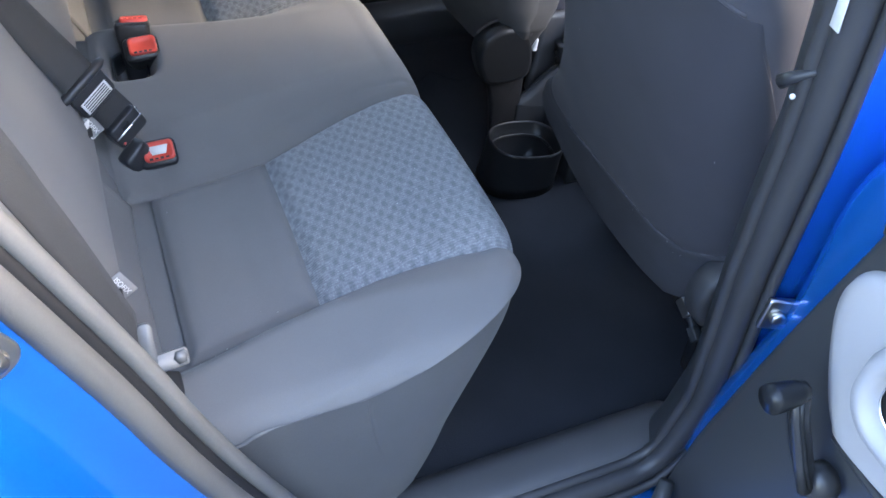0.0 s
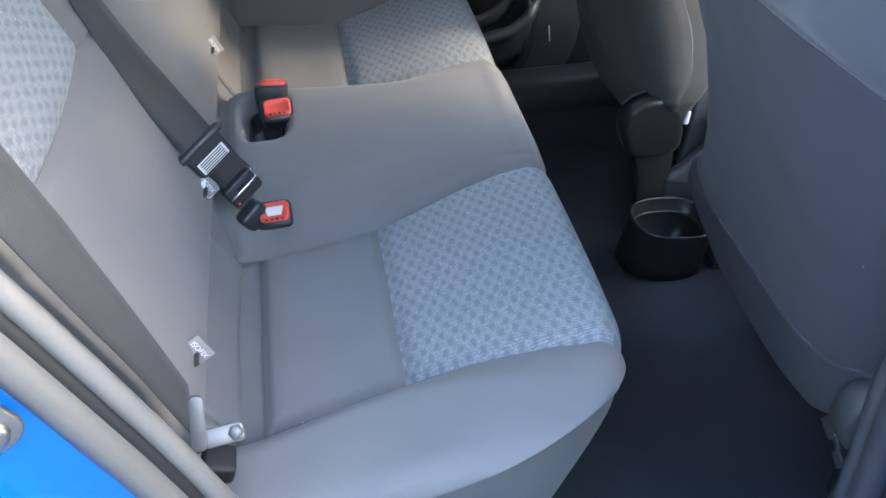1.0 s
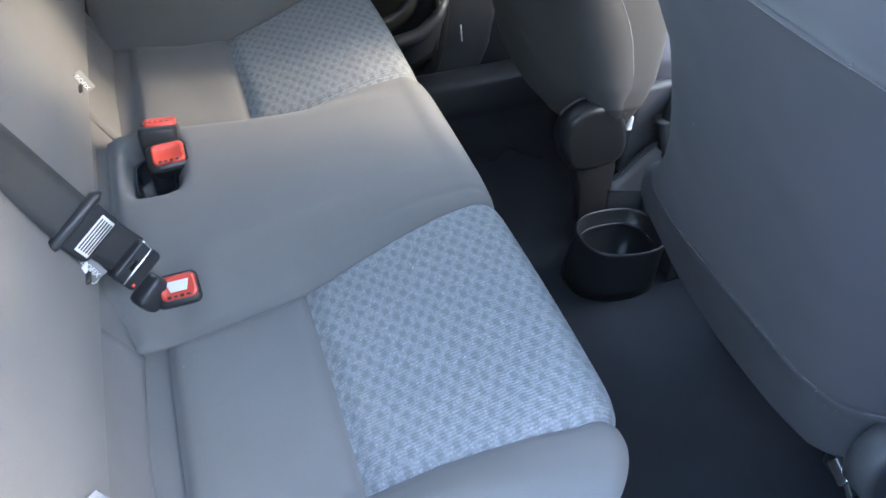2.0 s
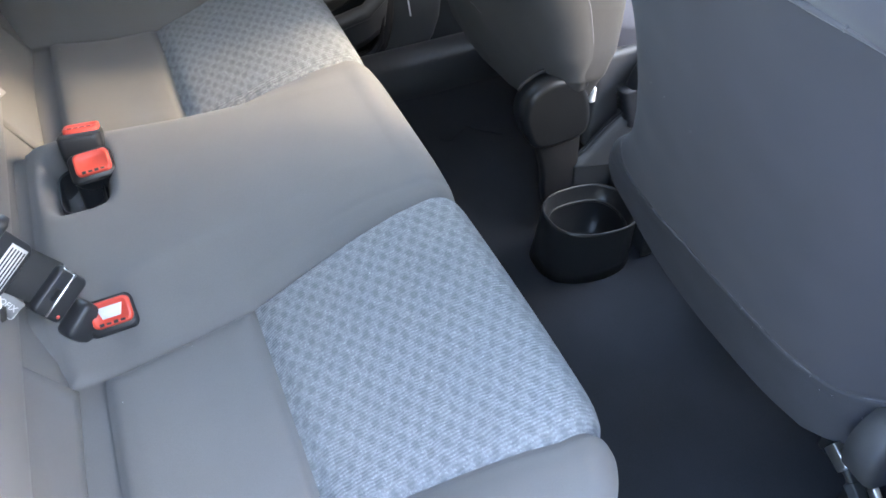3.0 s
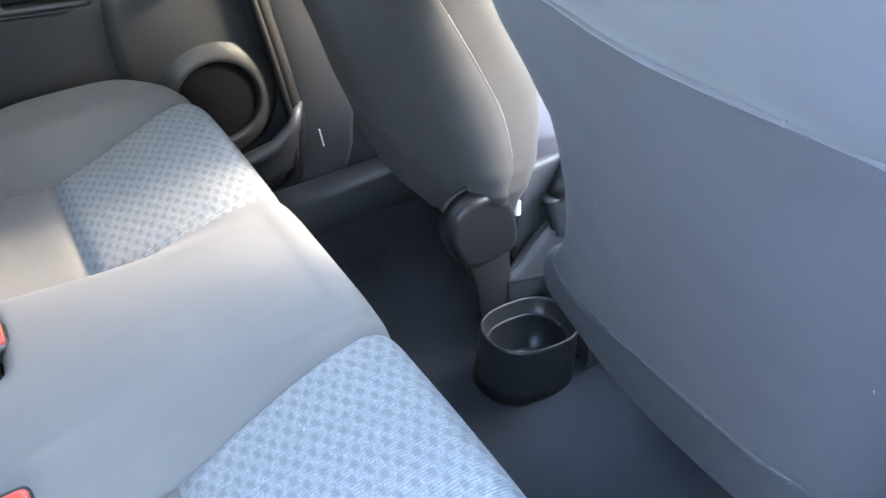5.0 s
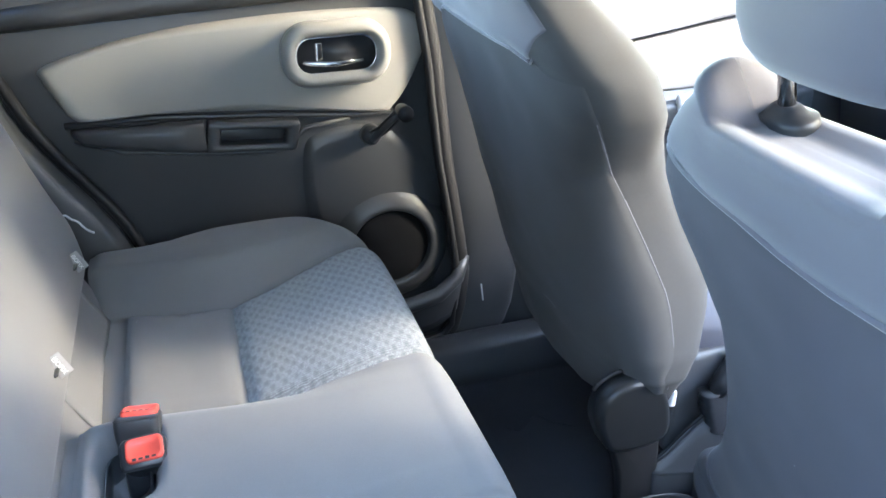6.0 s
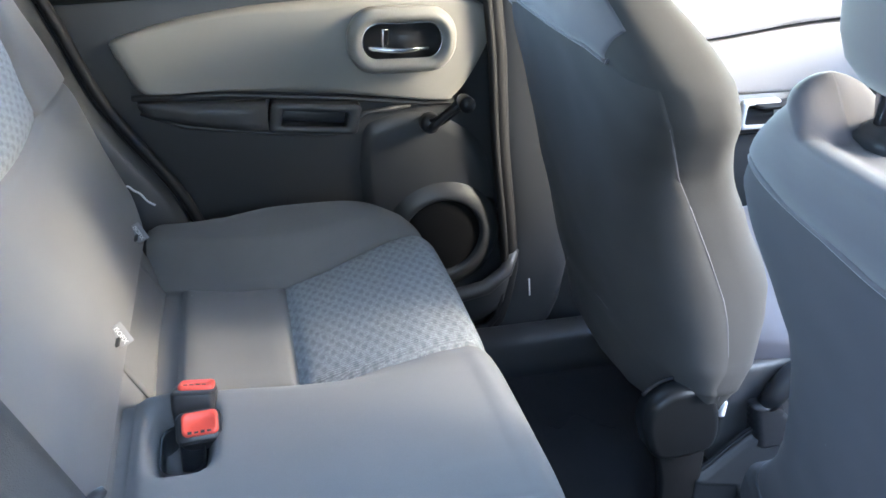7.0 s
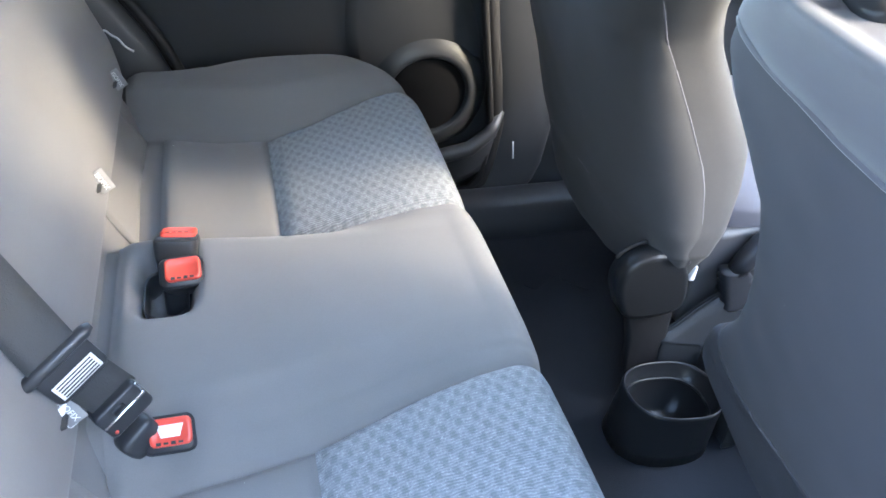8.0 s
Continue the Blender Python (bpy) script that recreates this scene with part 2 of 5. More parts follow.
def rounded(w, h, r, n=5, power=None):
    """The outline of a rounded rectangle about the origin, as (x, y) pairs, anticlockwise."""
    out = []
    for cx, cy, a0 in ((w / 2 - r, h / 2 - r, 0), (-w / 2 + r, h / 2 - r, 90), (-w / 2 + r, -h / 2 + r, 180), (w / 2 - r, -h / 2 + r, 270)):
        for k in range(n + 1):
            a = radians(a0 + 90 * k / n)
            out.append((cx + r * math.cos(a), cy + r * math.sin(a)))
    return out


def plate(outline, depth, m=Matrix(), edge=0.002, crown=0.0):
    """A plate of the given (x, y) outline, depth high along z, with a rounded upper edge."""
    cx, cy = sum(p[0] for p in outline) / len(outline), sum(p[1] for p in outline) / len(outline)
    rings = []
    for inset, h in ((0, 0), (0, depth - edge), (edge * 0.3, depth - edge * 0.3), (edge, depth)):
        ring = []
        for x, y in outline:
            d = Vector((x - cx, y - cy))
            d = d * max(0.0, 1 - inset / max(d.length, 1e-5))
            ring.append(Vector((cx + d.x, cy + d.y, h)))
        rings.append(ring)
    if crown:
        for k in (0.96, 0.7, 0.35, 0.05):
            rings.append([Vector((cx + (p.x - cx) * k, cy + (p.y - cy) * k, depth + crown * (1 - k * k))) for p in rings[3]])
    bm = loft(rings)
    bmesh.ops.transform(bm, matrix=m, verts=bm.verts)
    return bm


def ring_plate(outer, inner, depth, m=Matrix(), soft=0.25):
    """A flat frame between two outlines of equal length, with a rounded face."""
    mid = [((a[0] + b[0]) / 2, (a[1] + b[1]) / 2) for a, b in zip(outer, inner)]
    q = lambda o, i, f: [(a[0] * (1 - f) + b[0] * f, a[1] * (1 - f) + b[1] * f) for a, b in zip(o, i)]
    rings = [[(x, y, 0) for x, y in outer], [(x, y, depth * (1 - 1.2 * soft)) for x, y in outer], [(x, y, depth) for x, y in q(outer, inner, soft)],
             [(x, y, depth) for x, y in q(outer, inner, 1 - soft)], [(x, y, depth * (1 - 1.2 * soft)) for x, y in inner], [(x, y, 0) for x, y in inner]]
    bm = bmesh.new()
    vs = [[bm.verts.new(p) for p in r] for r in rings]
    n = len(outer)
    for a, b in zip(vs, vs[1:] + vs[:1]):
        for k in range(n):
            bm.faces.new((a[k], a[(k + 1) % n], b[(k + 1) % n], b[k]))
    bmesh.ops.transform(bm, matrix=m, verts=bm.verts)
    return bm

# ---------------------------------------------------------------- ground and car shell
ground = part("ground", sheet(lambda u, v: Vector((-400 + 800 * u, -400 + 800 * v, -0.40)), 8, 8), CONCRETE)
tagged(ground, "grey asphalt ground under the car", "ground", kind="structure")

# unseen wall behind the viewer, added to cut skylight at the open door
shade_wall = part("shade_wall_south", block((10.3, 0.25, 3.0), 0.02, pose(-2.35, -3.1, 1.1), 1), RENDER)
tagged(shade_wall, "plain grey rendered wall added to shade the car's open side", "wall", kind="structure")
# unseen wall, added to block the sun from the car's near side
corner = part("shade_wall_east", block((0.25, 2.6, 3.4), 0.02, pose(5.0, -3.20, 1.3), 1), RENDER)
tagged(corner, "plain grey rendered wall added to keep sun off the near side", "wall", kind="structure")

# floor pan: carpet with a low tunnel along the middle
def floor_at(u, v):
    x, y = -0.62 + 2.36 * u, -0.63 + 1.26 * v
    z = 0.0 + 0.055 * smooth((0.13 - abs(y)) / 0.07) * smooth((x - 0.42) / 0.06) + 0.004 * noise.noise(Vector((x * 9, y * 9, 0)))
    z += 0.05 * smooth((abs(y) - 0.55) / 0.08)
    return Vector((x, y, z))


carpet = part("floor", sheet(floor_at, 90, 70, 0.03, Vector((0, 0, -1))), CARPET)
tagged(carpet, "black felt carpet on the car floor", "floor", kind="structure")

# aperture of the open side door: rear edge and front edge, as x over z
REAR_EDGE = [(0.03, -0.20), (0.12, -0.27), (0.20, -0.315), (0.31, -0.36), (0.375, -0.386), (0.46, -0.415), (0.543, -0.438), (0.654, -0.475), (0.71, -0.494), (0.80, -0.53), (0.95, -0.60), (1.10, -0.68), (1.22, -0.72)]
FRONT_EDGE = [(0.03, 0.165), (0.06, 0.190), (0.10, 0.206), (0.20, 0.220), (0.31, 0.207), (0.44, 0.188), (0.56, 0.177), (0.63, 0.172), (0.78, 0.150), (1.0, 0.09), (1.22, 0.02)]


def rear_edge(z):
    return lerp(REAR_EDGE, z)


def far_edge(z):
    return rear_edge(z) - 0.055 * smooth((z - 0.38) / 0.22)


def front_edge(z):
    return lerp(FRONT_EDGE, z)


SIDE = -0.665


def quarter_panel(side):
    """Painted rear quarter: the jamb turns out from the seal to the lip, then the outer skin runs back over the wheel arch."""
    def skin(u, v):
        z = -0.25 + 1.45 * v
        xe = (rear_edge if side < 0 else far_edge)(max(z, 0.03))
        prof = [(0.0, 0.0), (-0.012, -0.018), (-0.045, -0.030), (-0.062, -0.045), (-0.072, -0.075), (-0.078, -0.105), (-0.092, -0.118), (-0.14, -0.124), (-0.24, -0.135), (-0.38, -0.145), (-0.52, -0.125), (-0.62, -0.04)]
        dx, dy = spline([(a, b, 0) for a, b in prof], u)[:2]
        y = SIDE + dy * (1.0 - 0.25 * smooth((z - 0.6) / 0.6))
        y -= 0.02 * smooth((0.42 - abs(z - 0.30)) / 0.3) * smooth(-dx / 0.2)
        y -= 0.055 * smooth((0.60 - z - 0.3 * dx) / 0.16) * smooth((-dx - 0.07) / 0.12)
        return Vector((xe + dx, side * -y if side > 0 else y, z))
    return sheet(skin, 66, 60, 0.012, Vector((0, -side, 0)))


def b_pillar_panel(side):
    def skin(u, v):
        z = -0.02 + 1.2 * v
        xe = front_edge(max(z, 0.03))
        prof = [(0.0, 0.0), (0.012, -0.014), (0.04, -0.022), (0.075, -0.030), (0.10, -0.05), (0.11, -0.09), (0.125, -0.10)]
        dx, dy = spline([(a, b, 0) for a, b in prof], u)[:2]
        return Vector((xe + dx, -side * (SIDE + dy), z))
    return sheet(skin, 30, 40, 0.012, Vector((0, -side, 0)))


def sill_panel(side):
    def skin(u, v):
        x = -0.30 + 1.9 * u
        prof = [(-0.62, 0.035), (-0.665, 0.038), (-0.685, 0.02), (-0.72, -0.005), (-0.76, -0.02), (-0.785, -0.05), (-0.80, -0.12), (-0.79, -0.22)]
        y, z = spline([(a, b, 0) for a, b in prof], v)[:2]
        return Vector((x, -side * y, z))
    return sheet(skin, 24, 28, 0.01, Vector((0, -side, 0)))


def side_front(side):
    """Front door skin and scuttle ahead of the pillar, closed, with a window opening above the belt line."""
    bm = sheet(lambda u, v: Vector((front_edge(max(-0.02 + 0.76 * v, 0.03)) + 0.13 + (1.55 - front_edge(max(-0.02 + 0.76 * v, 0.03))) * u, -side * (-0.775 - 0.03 * math.sin(math.pi * v)), -0.20 + 0.95 * v)), 16, 16, 0.03, Vector((0, side, 0)))
    return bm


body = thing("car_body", "bright blue metallic hatchback body with its side door open", "car body", kind="structure")
for side in (-1, 1):
    part("quarter_panel", quarter_panel(side), PAINT, body, "glossy blue painted rear quarter panel")
    part("pillar_panel", b_pillar_panel(side), PAINT if side < 0 else TRIM, body)
    part("sill_panel", sill_panel(side), PAINT, body)
    part("front_door_skin", side_front(side), PAINT, body)

# window frames and roof of the car, above the view
def roof_at(u, v):
    x, y = -1.05 + 1.83 * u, -0.60 + 1.2 * v
    z = 1.235 - 0.10 * (abs(y) / 0.60) ** 3 - 0.06 * ((x + 0.1) / 1.0) ** 2
    return Vector((x, y, z))


roof = part("ceiling", sheet(roof_at, 24, 16, 0.035, Vector((0, 0, 1))), HEADLINER)
skin = part("roof_skin", sheet(lambda u, v: roof_at(u, v) + Vector((0, 0, 0.045)), 24, 16, 0.004, Vector((0, 0, 1))), PAINT, body)
tagged(roof, "pale grey headliner under the car roof", "ceiling", kind="structure")
for side in (-1, 1):
    rail = part("roof_rail", tube([(-1.02, side * 0.62, 1.10), (-0.6, side * 0.625, 1.15), (0.0, side * 0.625, 1.165), (0.45, side * 0.62, 1.15), (0.72, side * 0.605, 1.12), (1.25, side * 0.66, 0.96), (1.74, side * 0.70, 0.79)], 0.045, 10), PAINT, body)
    # pillar between the doors, trimmed inside
    def b_trim(u, v, side=side):
        z = 0.03 + 1.12 * v
        prof = [(0.0, -0.655), (0.006, -0.632), (0.03, -0.60), (0.075, -0.59), (0.12, -0.60), (0.14, -0.66)] if side < 0 else [(0.0, -0.672), (0.006, -0.662), (0.03, -0.652), (0.075, -0.648), (0.12, -0.652), (0.14, -0.68)]
        dx, y = spline([(a, b, 0) for a, b in prof], u)[:2]
        return Vector((front_edge(z) - 0.004 + dx, -side * (y + 0.02 * smooth((z - 0.6) / 0.6)), z))
    part("pillar_trim", sheet(b_trim, 20, 30, 0.008, Vector((0, side, 0))), TRIM, body, "charcoal plastic pillar trim")
    # side trim behind the door beside the seat back
    def c_trim(u, v, side=side):
        z = 0.10 + 1.02 * v
        prof = [(0.004, -0.655), (-0.012, -0.635), (-0.05, -0.625), (-0.11, -0.622), (-0.20, -0.625), (-0.45, -0.64)]
        dx, y = spline([(a, b, 0) for a, b in prof], u)[:2]
        return Vector(((rear_edge(z) if side < 0 else far_edge(z)) + dx, -side * y, z))
    # mirrored trim: grey on the open side, charcoal on the far side
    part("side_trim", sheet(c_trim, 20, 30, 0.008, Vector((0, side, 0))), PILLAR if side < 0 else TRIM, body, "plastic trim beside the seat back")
    part("door_lining", sheet(lambda u, v, side=side: Vector((0.36 + 1.1 * u, side * (0.69 - 0.02 * smooth(v * 3)), 0.02 + 0.74 * v)), 10, 8, 0.05, Vector((0, side, 0))), TRIM, body) if side < 0 else None

part("kick_trim", sheet(lambda u, v: Vector((0.28 + 0.55 * u, 0.664, -0.03 + 0.55 * v)), 6, 6, 0.004, Vector((0, 1, 0))), TRIM, body)
part("tailgate", sheet(lambda u, v: Vector((-1.1 - 0.08 * math.sin(v * 2), -0.62 + 1.24 * u, -0.2 + 0.95 * v)), 6, 6, 0.04, Vector((-1, 0, 0))), TRIM, body)
part("bulkhead", sheet(lambda u, v: Vector((1.74, -0.72 + 1.44 * u, -0.3 + 1.1 * v)), 6, 6, 0.04, Vector((1, 0, 0))), TRIM, body)

# glazing: windscreen, tailgate window and the side windows that are shut
def pane(corners, mat, label):
    """A curved pane between four corners, lower edge first."""
    a, b, c, d = (Vector(p) for p in corners)
    n = (b - a).cross(d - a).normalized()
    bm = sheet(lambda u, v: a.lerp(b, u).lerp(d.lerp(c, u), v) + n * 0.03 * math.sin(math.pi * u) * math.sin(math.pi * v), 12, 8, 0.004, n)
    part("window_pane", bm, mat, body, label).visible_shadow = False


pane(((1.73, 0.67, 0.81), (1.73, -0.67, 0.81), (0.72, -0.57, 1.15), (0.72, 0.57, 1.15)), CLEAR_GLASS, "clear windscreen")
pane(((-1.16, -0.58, 0.75), (-1.16, 0.58, 0.75), (-1.04, 0.52, 1.14), (-1.04, -0.52, 1.14)), GLASS, "tinted tailgate window")
pane(((-0.58, 0.70, 0.82), (0.14, 0.70, 0.82), (0.02, 0.645, 1.12), (-0.56, 0.645, 1.10)), GLASS, "tinted rear side window")
pane(((0.26, 0.72, 0.78), (1.45, 0.74, 0.80), (0.72, 0.64, 1.08), (0.14, 0.645, 1.12)), CLEAR_GLASS, "clear front side window")

# door seal of the open aperture, running round the opening
def seal_path(side, off, z0=0.045):
    pts = []
    for k in range(26):
        z = 1.15 - (1.15 - 0.10) * k / 25
        pts.append(Vector(((rear_edge(z) if side < 0 else far_edge(z)) + off, 0, z)))
    for x, z in ((-0.215, 0.065), (-0.17, z0 + 0.003)):
        pts.append(Vector((x + off * 0.3, 0, z)))
    for k in range(12):
        pts.append(Vector((-0.12 + 0.27 * k / 11, 0, z0)))
    for x, z in ((0.178, 0.052), (0.196, 0.075)):
        pts.append(Vector((x - off * 0.5, 0, z)))
    for k in range(26):
        z = 0.12 + (1.15 - 0.12) * k / 25
        pts.append(Vector((front_edge(z) - off, 0, z)))
    return pts


for side in (-1, 1):
    seal = thing("door_seal", "dusty grey rubber seal round the open car door" if side < 0 else "black rubber seal round the closed car door", "door seal")
    pts = seal_path(side, 0.0)
    at = lambda pts, y: [Vector((p.x, y, p.z)) for p in pts]
    a = at(pts[:27], side * 0.668)
    b = at(pts[26:], side * 0.668)
    # far seal darkened in colour, so that the sun shows less on it
    part("rear_bead", tube([p + Vector((-0.006, side * 0.005, 0)) for p in a], 0.0135, 12, up=Vector((0, 1, 0))), SEAL_GREY if side < 0 else RUBBER_BLACK, seal, "dusty grey rubber bead" if side < 0 else "")
    part("rear_lip", tube([p + Vector((0.016, side * -0.010, 0.006)) for p in a], 0.009, 10, up=Vector((0, 1, 0))), DUSTY if side < 0 else RUBBER_BLACK, seal)
    part("front_bead", tube([p + Vector((0.004, side * -0.006, 0)) for p in b], 0.017, 14, up=Vector((0, 1, 0))), RUBBER if side < 0 else RUBBER_BLACK, seal)
    part("outer_lip", tube([p + Vector((0.012 if p.z > 0.1 else 0.0, side * 0.016, -0.004 if p.z < 0.1 else 0.0)) for p in b], 0.0065, 8, up=Vector((0, 1, 0))), RUBBER if side < 0 else RUBBER_BLACK, seal)
    part("rear_groove", tube([p + Vector((0.006, side * -0.002, 0.002)) for p in a], 0.007, 8, up=Vector((0, 1, 0))), RUBBER_BLACK, seal)
    part("front_lip", tube([p + Vector((-0.010 if p.z > 0.1 else 0.0, side * -0.020, 0.014 if p.z < 0.1 else 0.0)) for p in b], 0.008, 8, up=Vector((0, 1, 0))), RUBBER if side < 0 else RUBBER_BLACK, seal)

# scuff plates on the sills
for side in (-1, 1):
    def scuff(u, v, side=side):
        x = -0.30 + (0.56 if side < 0 else 1.3) * u
        prof = [(-0.655, 0.052), (-0.64, 0.068), (-0.61, 0.070), (-0.58, 0.060), (-0.555, 0.025), (-0.55, 0.0)]
        y, z = spline([(a, b, 0) for a, b in prof], v)[:2]
        return Vector((x, -side * y, z))
    sp = part("scuff_plate", sheet(scuff, 20, 16, 0.006, Vector((0, 0, -1))), SCUFF if side < 0 else PLASTIC)
    tagged(sp, "black plastic scuff plate along the door sill", "scuff plate")

# ---------------------------------------------------------------- rear seat
H_LOW = [(-0.46, 0.318), (-0.39, 0.322), (-0.30, 0.320), (-0.23, 0.326), (-0.17, 0.345), (-0.12, 0.362), (-0.06, 0.379), (-0.03, 0.383)]
H_HIGH = [(-0.46, 0.374), (-0.36, 0.374), (-0.25, 0.378), (-0.10, 0.390), (-0.03, 0.390)]
SEAM_IN = [(-0.46, 0.205), (-0.39, 0.200), (-0.23, 0.176), (-0.16, 0.163), (-0.10, 0.156), (0.0, 0.150), (0.03, 0.150)]
SEAM_OUT = [(-0.46, 0.495), (-0.39, 0.487), (-0.30, 0.462), (-0.23, 0.448), (-0.16, 0.452), (-0.08, 0.466), (0.0, 0.482), (0.03, 0.484)]
NOSE = [(-0.03, 0.0), (-0.012, 0.001), (0.003, -0.007), (0.013, -0.023), (0.018, -0.046), (0.014, -0.085)]
HALF = 0.628


CREASE = [(-0.34, -0.158), (-0.26, -0.149), (-0.174, -0.134), (-0.082, -0.127), (0.0, -0.132)]


def cushion(x, y, t=None):
    """A point of the seat cushion's cover. x up to -0.03 lies on top; t from 0 to 1 then runs over the nose."""
    ay = abs(y)
    top = min(x, -0.03)
    z = lerp(H_LOW, top)
    px = top
    if t is not None:
        q = spline([(a, b, 0) for a, b in NOSE], t)
        px, z = q.x, z + q.y * (1 - smooth((ay - 0.45) / 0.15))
    high = lerp(H_HIGH, top) - lerp(H_LOW, top)
    yi, yo = lerp(SEAM_IN, top), lerp(SEAM_OUT, top)
    if ay < yi:
        z += high * smooth((yi - ay) / 0.075)
    elif ay > yo:
        z += (high + 0.004) * smooth((ay - yo) / 0.065)
    else:
        mid = (ay - yi) / (yo - yi)
        z += 0.006 * math.sin(math.pi * mid)
    corner = min(max(0.0, (ay - 0.43) / (HALF - 0.43)), 1.0)
    px -= 0.25 * (1 - math.sqrt(1 - corner ** 2)) * smooth((px + 0.44) / 0.42)
    e = max(0.0, ay - (HALF - 0.04)) / 0.04
    if e > 0:
        z -= 0.022 * (1 - math.sqrt(max(0.0, 1 - min(e, 1.0) ** 2))) 
    z -= 0.085 * math.exp(-((px + 0.370) / 0.028) ** 4 - ((y - 0.056) / 0.047) ** 4)
    z -= 0.022 * math.exp(-((px + 0.375) / 0.03) ** 2 - ((y + 0.155) / 0.035) ** 2)
    z += 0.0025 * noise.noise(Vector((px * 6, y * 6, 1.3)))
    crease = y - lerp(CREASE, px)
    z -= 0.0016 * math.exp(-(crease / 0.0045) ** 2) * smooth((px + 0.34) / 0.1) * smooth((0.02 - px) / 0.03)
    return Vector((px, y, z))


def seat_panel(x0, x1, left, right, nx, ny, nose=False, puff=0.004, groove=0.007):
    """One sewn panel between x0 and x1 (and over the nose) and between two seams; its borders sink into the seams."""
    def at(u, v):
        us = u * (1.0 if not nose else 1.55)
        if us <= 1:
            x, t = x0 + (x1 - x0) * us, None
        else:
            x, t = -0.03, (us - 1) / 0.55
        y0, y1 = left(x), right(x)
        y = y0 + (y1 - y0) * v
        p = cushion(x, y, t)
        dv = min(v, 1 - v) * abs(y1 - y0)
        du = u * abs(x1 - x0) if nose else min(u, 1 - u) * abs(x1 - x0)
        d = min(dv, du)
        sink = groove * math.exp(-(d / 0.006) ** 2) - puff * smooth(d / 0.03)
        n = Vector((0, 0, 1)) if t is None else Vector((math.sin(t * 1.5), 0, math.cos(t * 1.5)))
        return p - n * sink
    bm = bmesh.new()
    # finer rows near the borders, so that the seams stay crisp
    def warp(n):
        c = [0.5 - 0.5 * math.cos(math.pi * k / n) for k in range(n + 1)]
        return [0.55 * a + 0.45 * k / n for k, a in enumerate(c)]
    us, vs = warp(nx), warp(ny)
    rows = [[bm.verts.new(at(a, b)) for b in vs] for a in us]
    for i in range(nx):
        for j in range(ny):
            bm.faces.new((rows[i][j], rows[i + 1][j], rows[i + 1][j + 1], rows[i][j + 1]))
    return bm


rear_seat = thing("rear_bench", "charcoal cloth rear bench seat with blue-grey patterned panels", "bench seat")
part("cushion_core", sheet(lambda u, v: cushion(-0.44 + 0.41 * min(u / 0.7, 1), -HALF + 2 * HALF * v, None if u < 0.7 else (u - 0.7) / 0.3) + Vector((-0.004 if u > 0.7 else 0, 0, -0.012)), 60, 120), CLOTH, rear_seat)
part("centre_panel", seat_panel(-0.425, -0.03, lambda x: -lerp(SEAM_IN, x), lambda x: lerp(SEAM_IN, x), 90, 110, nose=True), CLOTH, rear_seat)
def skirt(p, v):
    """The cushion's side, from its upper edge at p down to the floor, drawn in towards the foot."""
    q = Vector((p.x - 0.03 * smooth((p.x + 0.25) / 0.25), p.y * 0.965, 0.02))
    out = Vector((0.2 + smooth((p.x + 0.2) / 0.2), math.copysign(smooth((abs(p.y) - 0.46) / 0.14), p.y), 0)).normalized()
    return p.lerp(q, v) + out * 0.018 * math.sin(math.pi * v)


for s in (-1, 1):
    part("cushion_insert", seat_panel(-0.388, -0.23, lambda x: s * lerp(SEAM_IN, x), lambda x: s * lerp(SEAM_OUT, x), 30, 44), CLOTH, rear_seat)
    part("patterned_panel", seat_panel(-0.23, -0.03, lambda x: s * lerp(SEAM_IN, x), lambda x: s * lerp(SEAM_OUT, x), 50, 44, nose=True, puff=0.002), PATTERN, rear_seat, "blue-grey cloth with rows of dark dots")
    part("cushion_bolster", seat_panel(-0.44, -0.03, lambda x: s * lerp(SEAM_OUT, x), lambda x: s * HALF, 70, 40, nose=True), CLOTH, rear_seat)

    part("side_welt", tube([cushion(-0.44 + 0.41 * k / 24, s * HALF) for k in range(25)], [0.002] * 18 + [0.0016, 0.0012, 0.0008, 0.0006, 0.0005, 0.0004, 0.0003], 6), CLOTH, rear_seat)


def rim_point(u):
    """Round the cushion's edge: along one side, across the front, and back along the other side."""
    s, k = (-1, u) if u < 0.5 else (1, 1 - u)
    if k < 0.20:
        return cushion(-0.44 + 0.41 * k / 0.20, s * HALF)
    if k < 0.26:
        return cushion(-0.03, s * HALF, (k - 0.20) / 0.06)
    return cushion(-0.03, s * HALF * (1 - ((k - 0.26) / 0.24) ** 2), 1.0)


def soft_rim(u):
    return sum((rim_point(min(max(u + 0.009 * k, 0.0), 1.0)) for k in range(-10, 11)), Vector()) / 21


part("cushion_skirt", sheet(lambda u, v: skirt(rim_point(u).lerp(soft_rim(u), smooth(v * 1.6)), v), 300, 24), SKIRT, rear_seat, "dark cloth skirt under the seat edge, darkened further for shade")

# backrest, leaning back 24 degrees
LEAN = radians(24)
UP = Vector((-math.sin(LEAN), 0, math.cos(LEAN)))
OUT = Vector((math.cos(LEAN), 0, math.sin(LEAN)))
FOOT = Vector((-0.436, 0, 0.43))


def back_half(z):
    return 0.585 + 0.06 * smooth((z - 0.40) / 0.3)


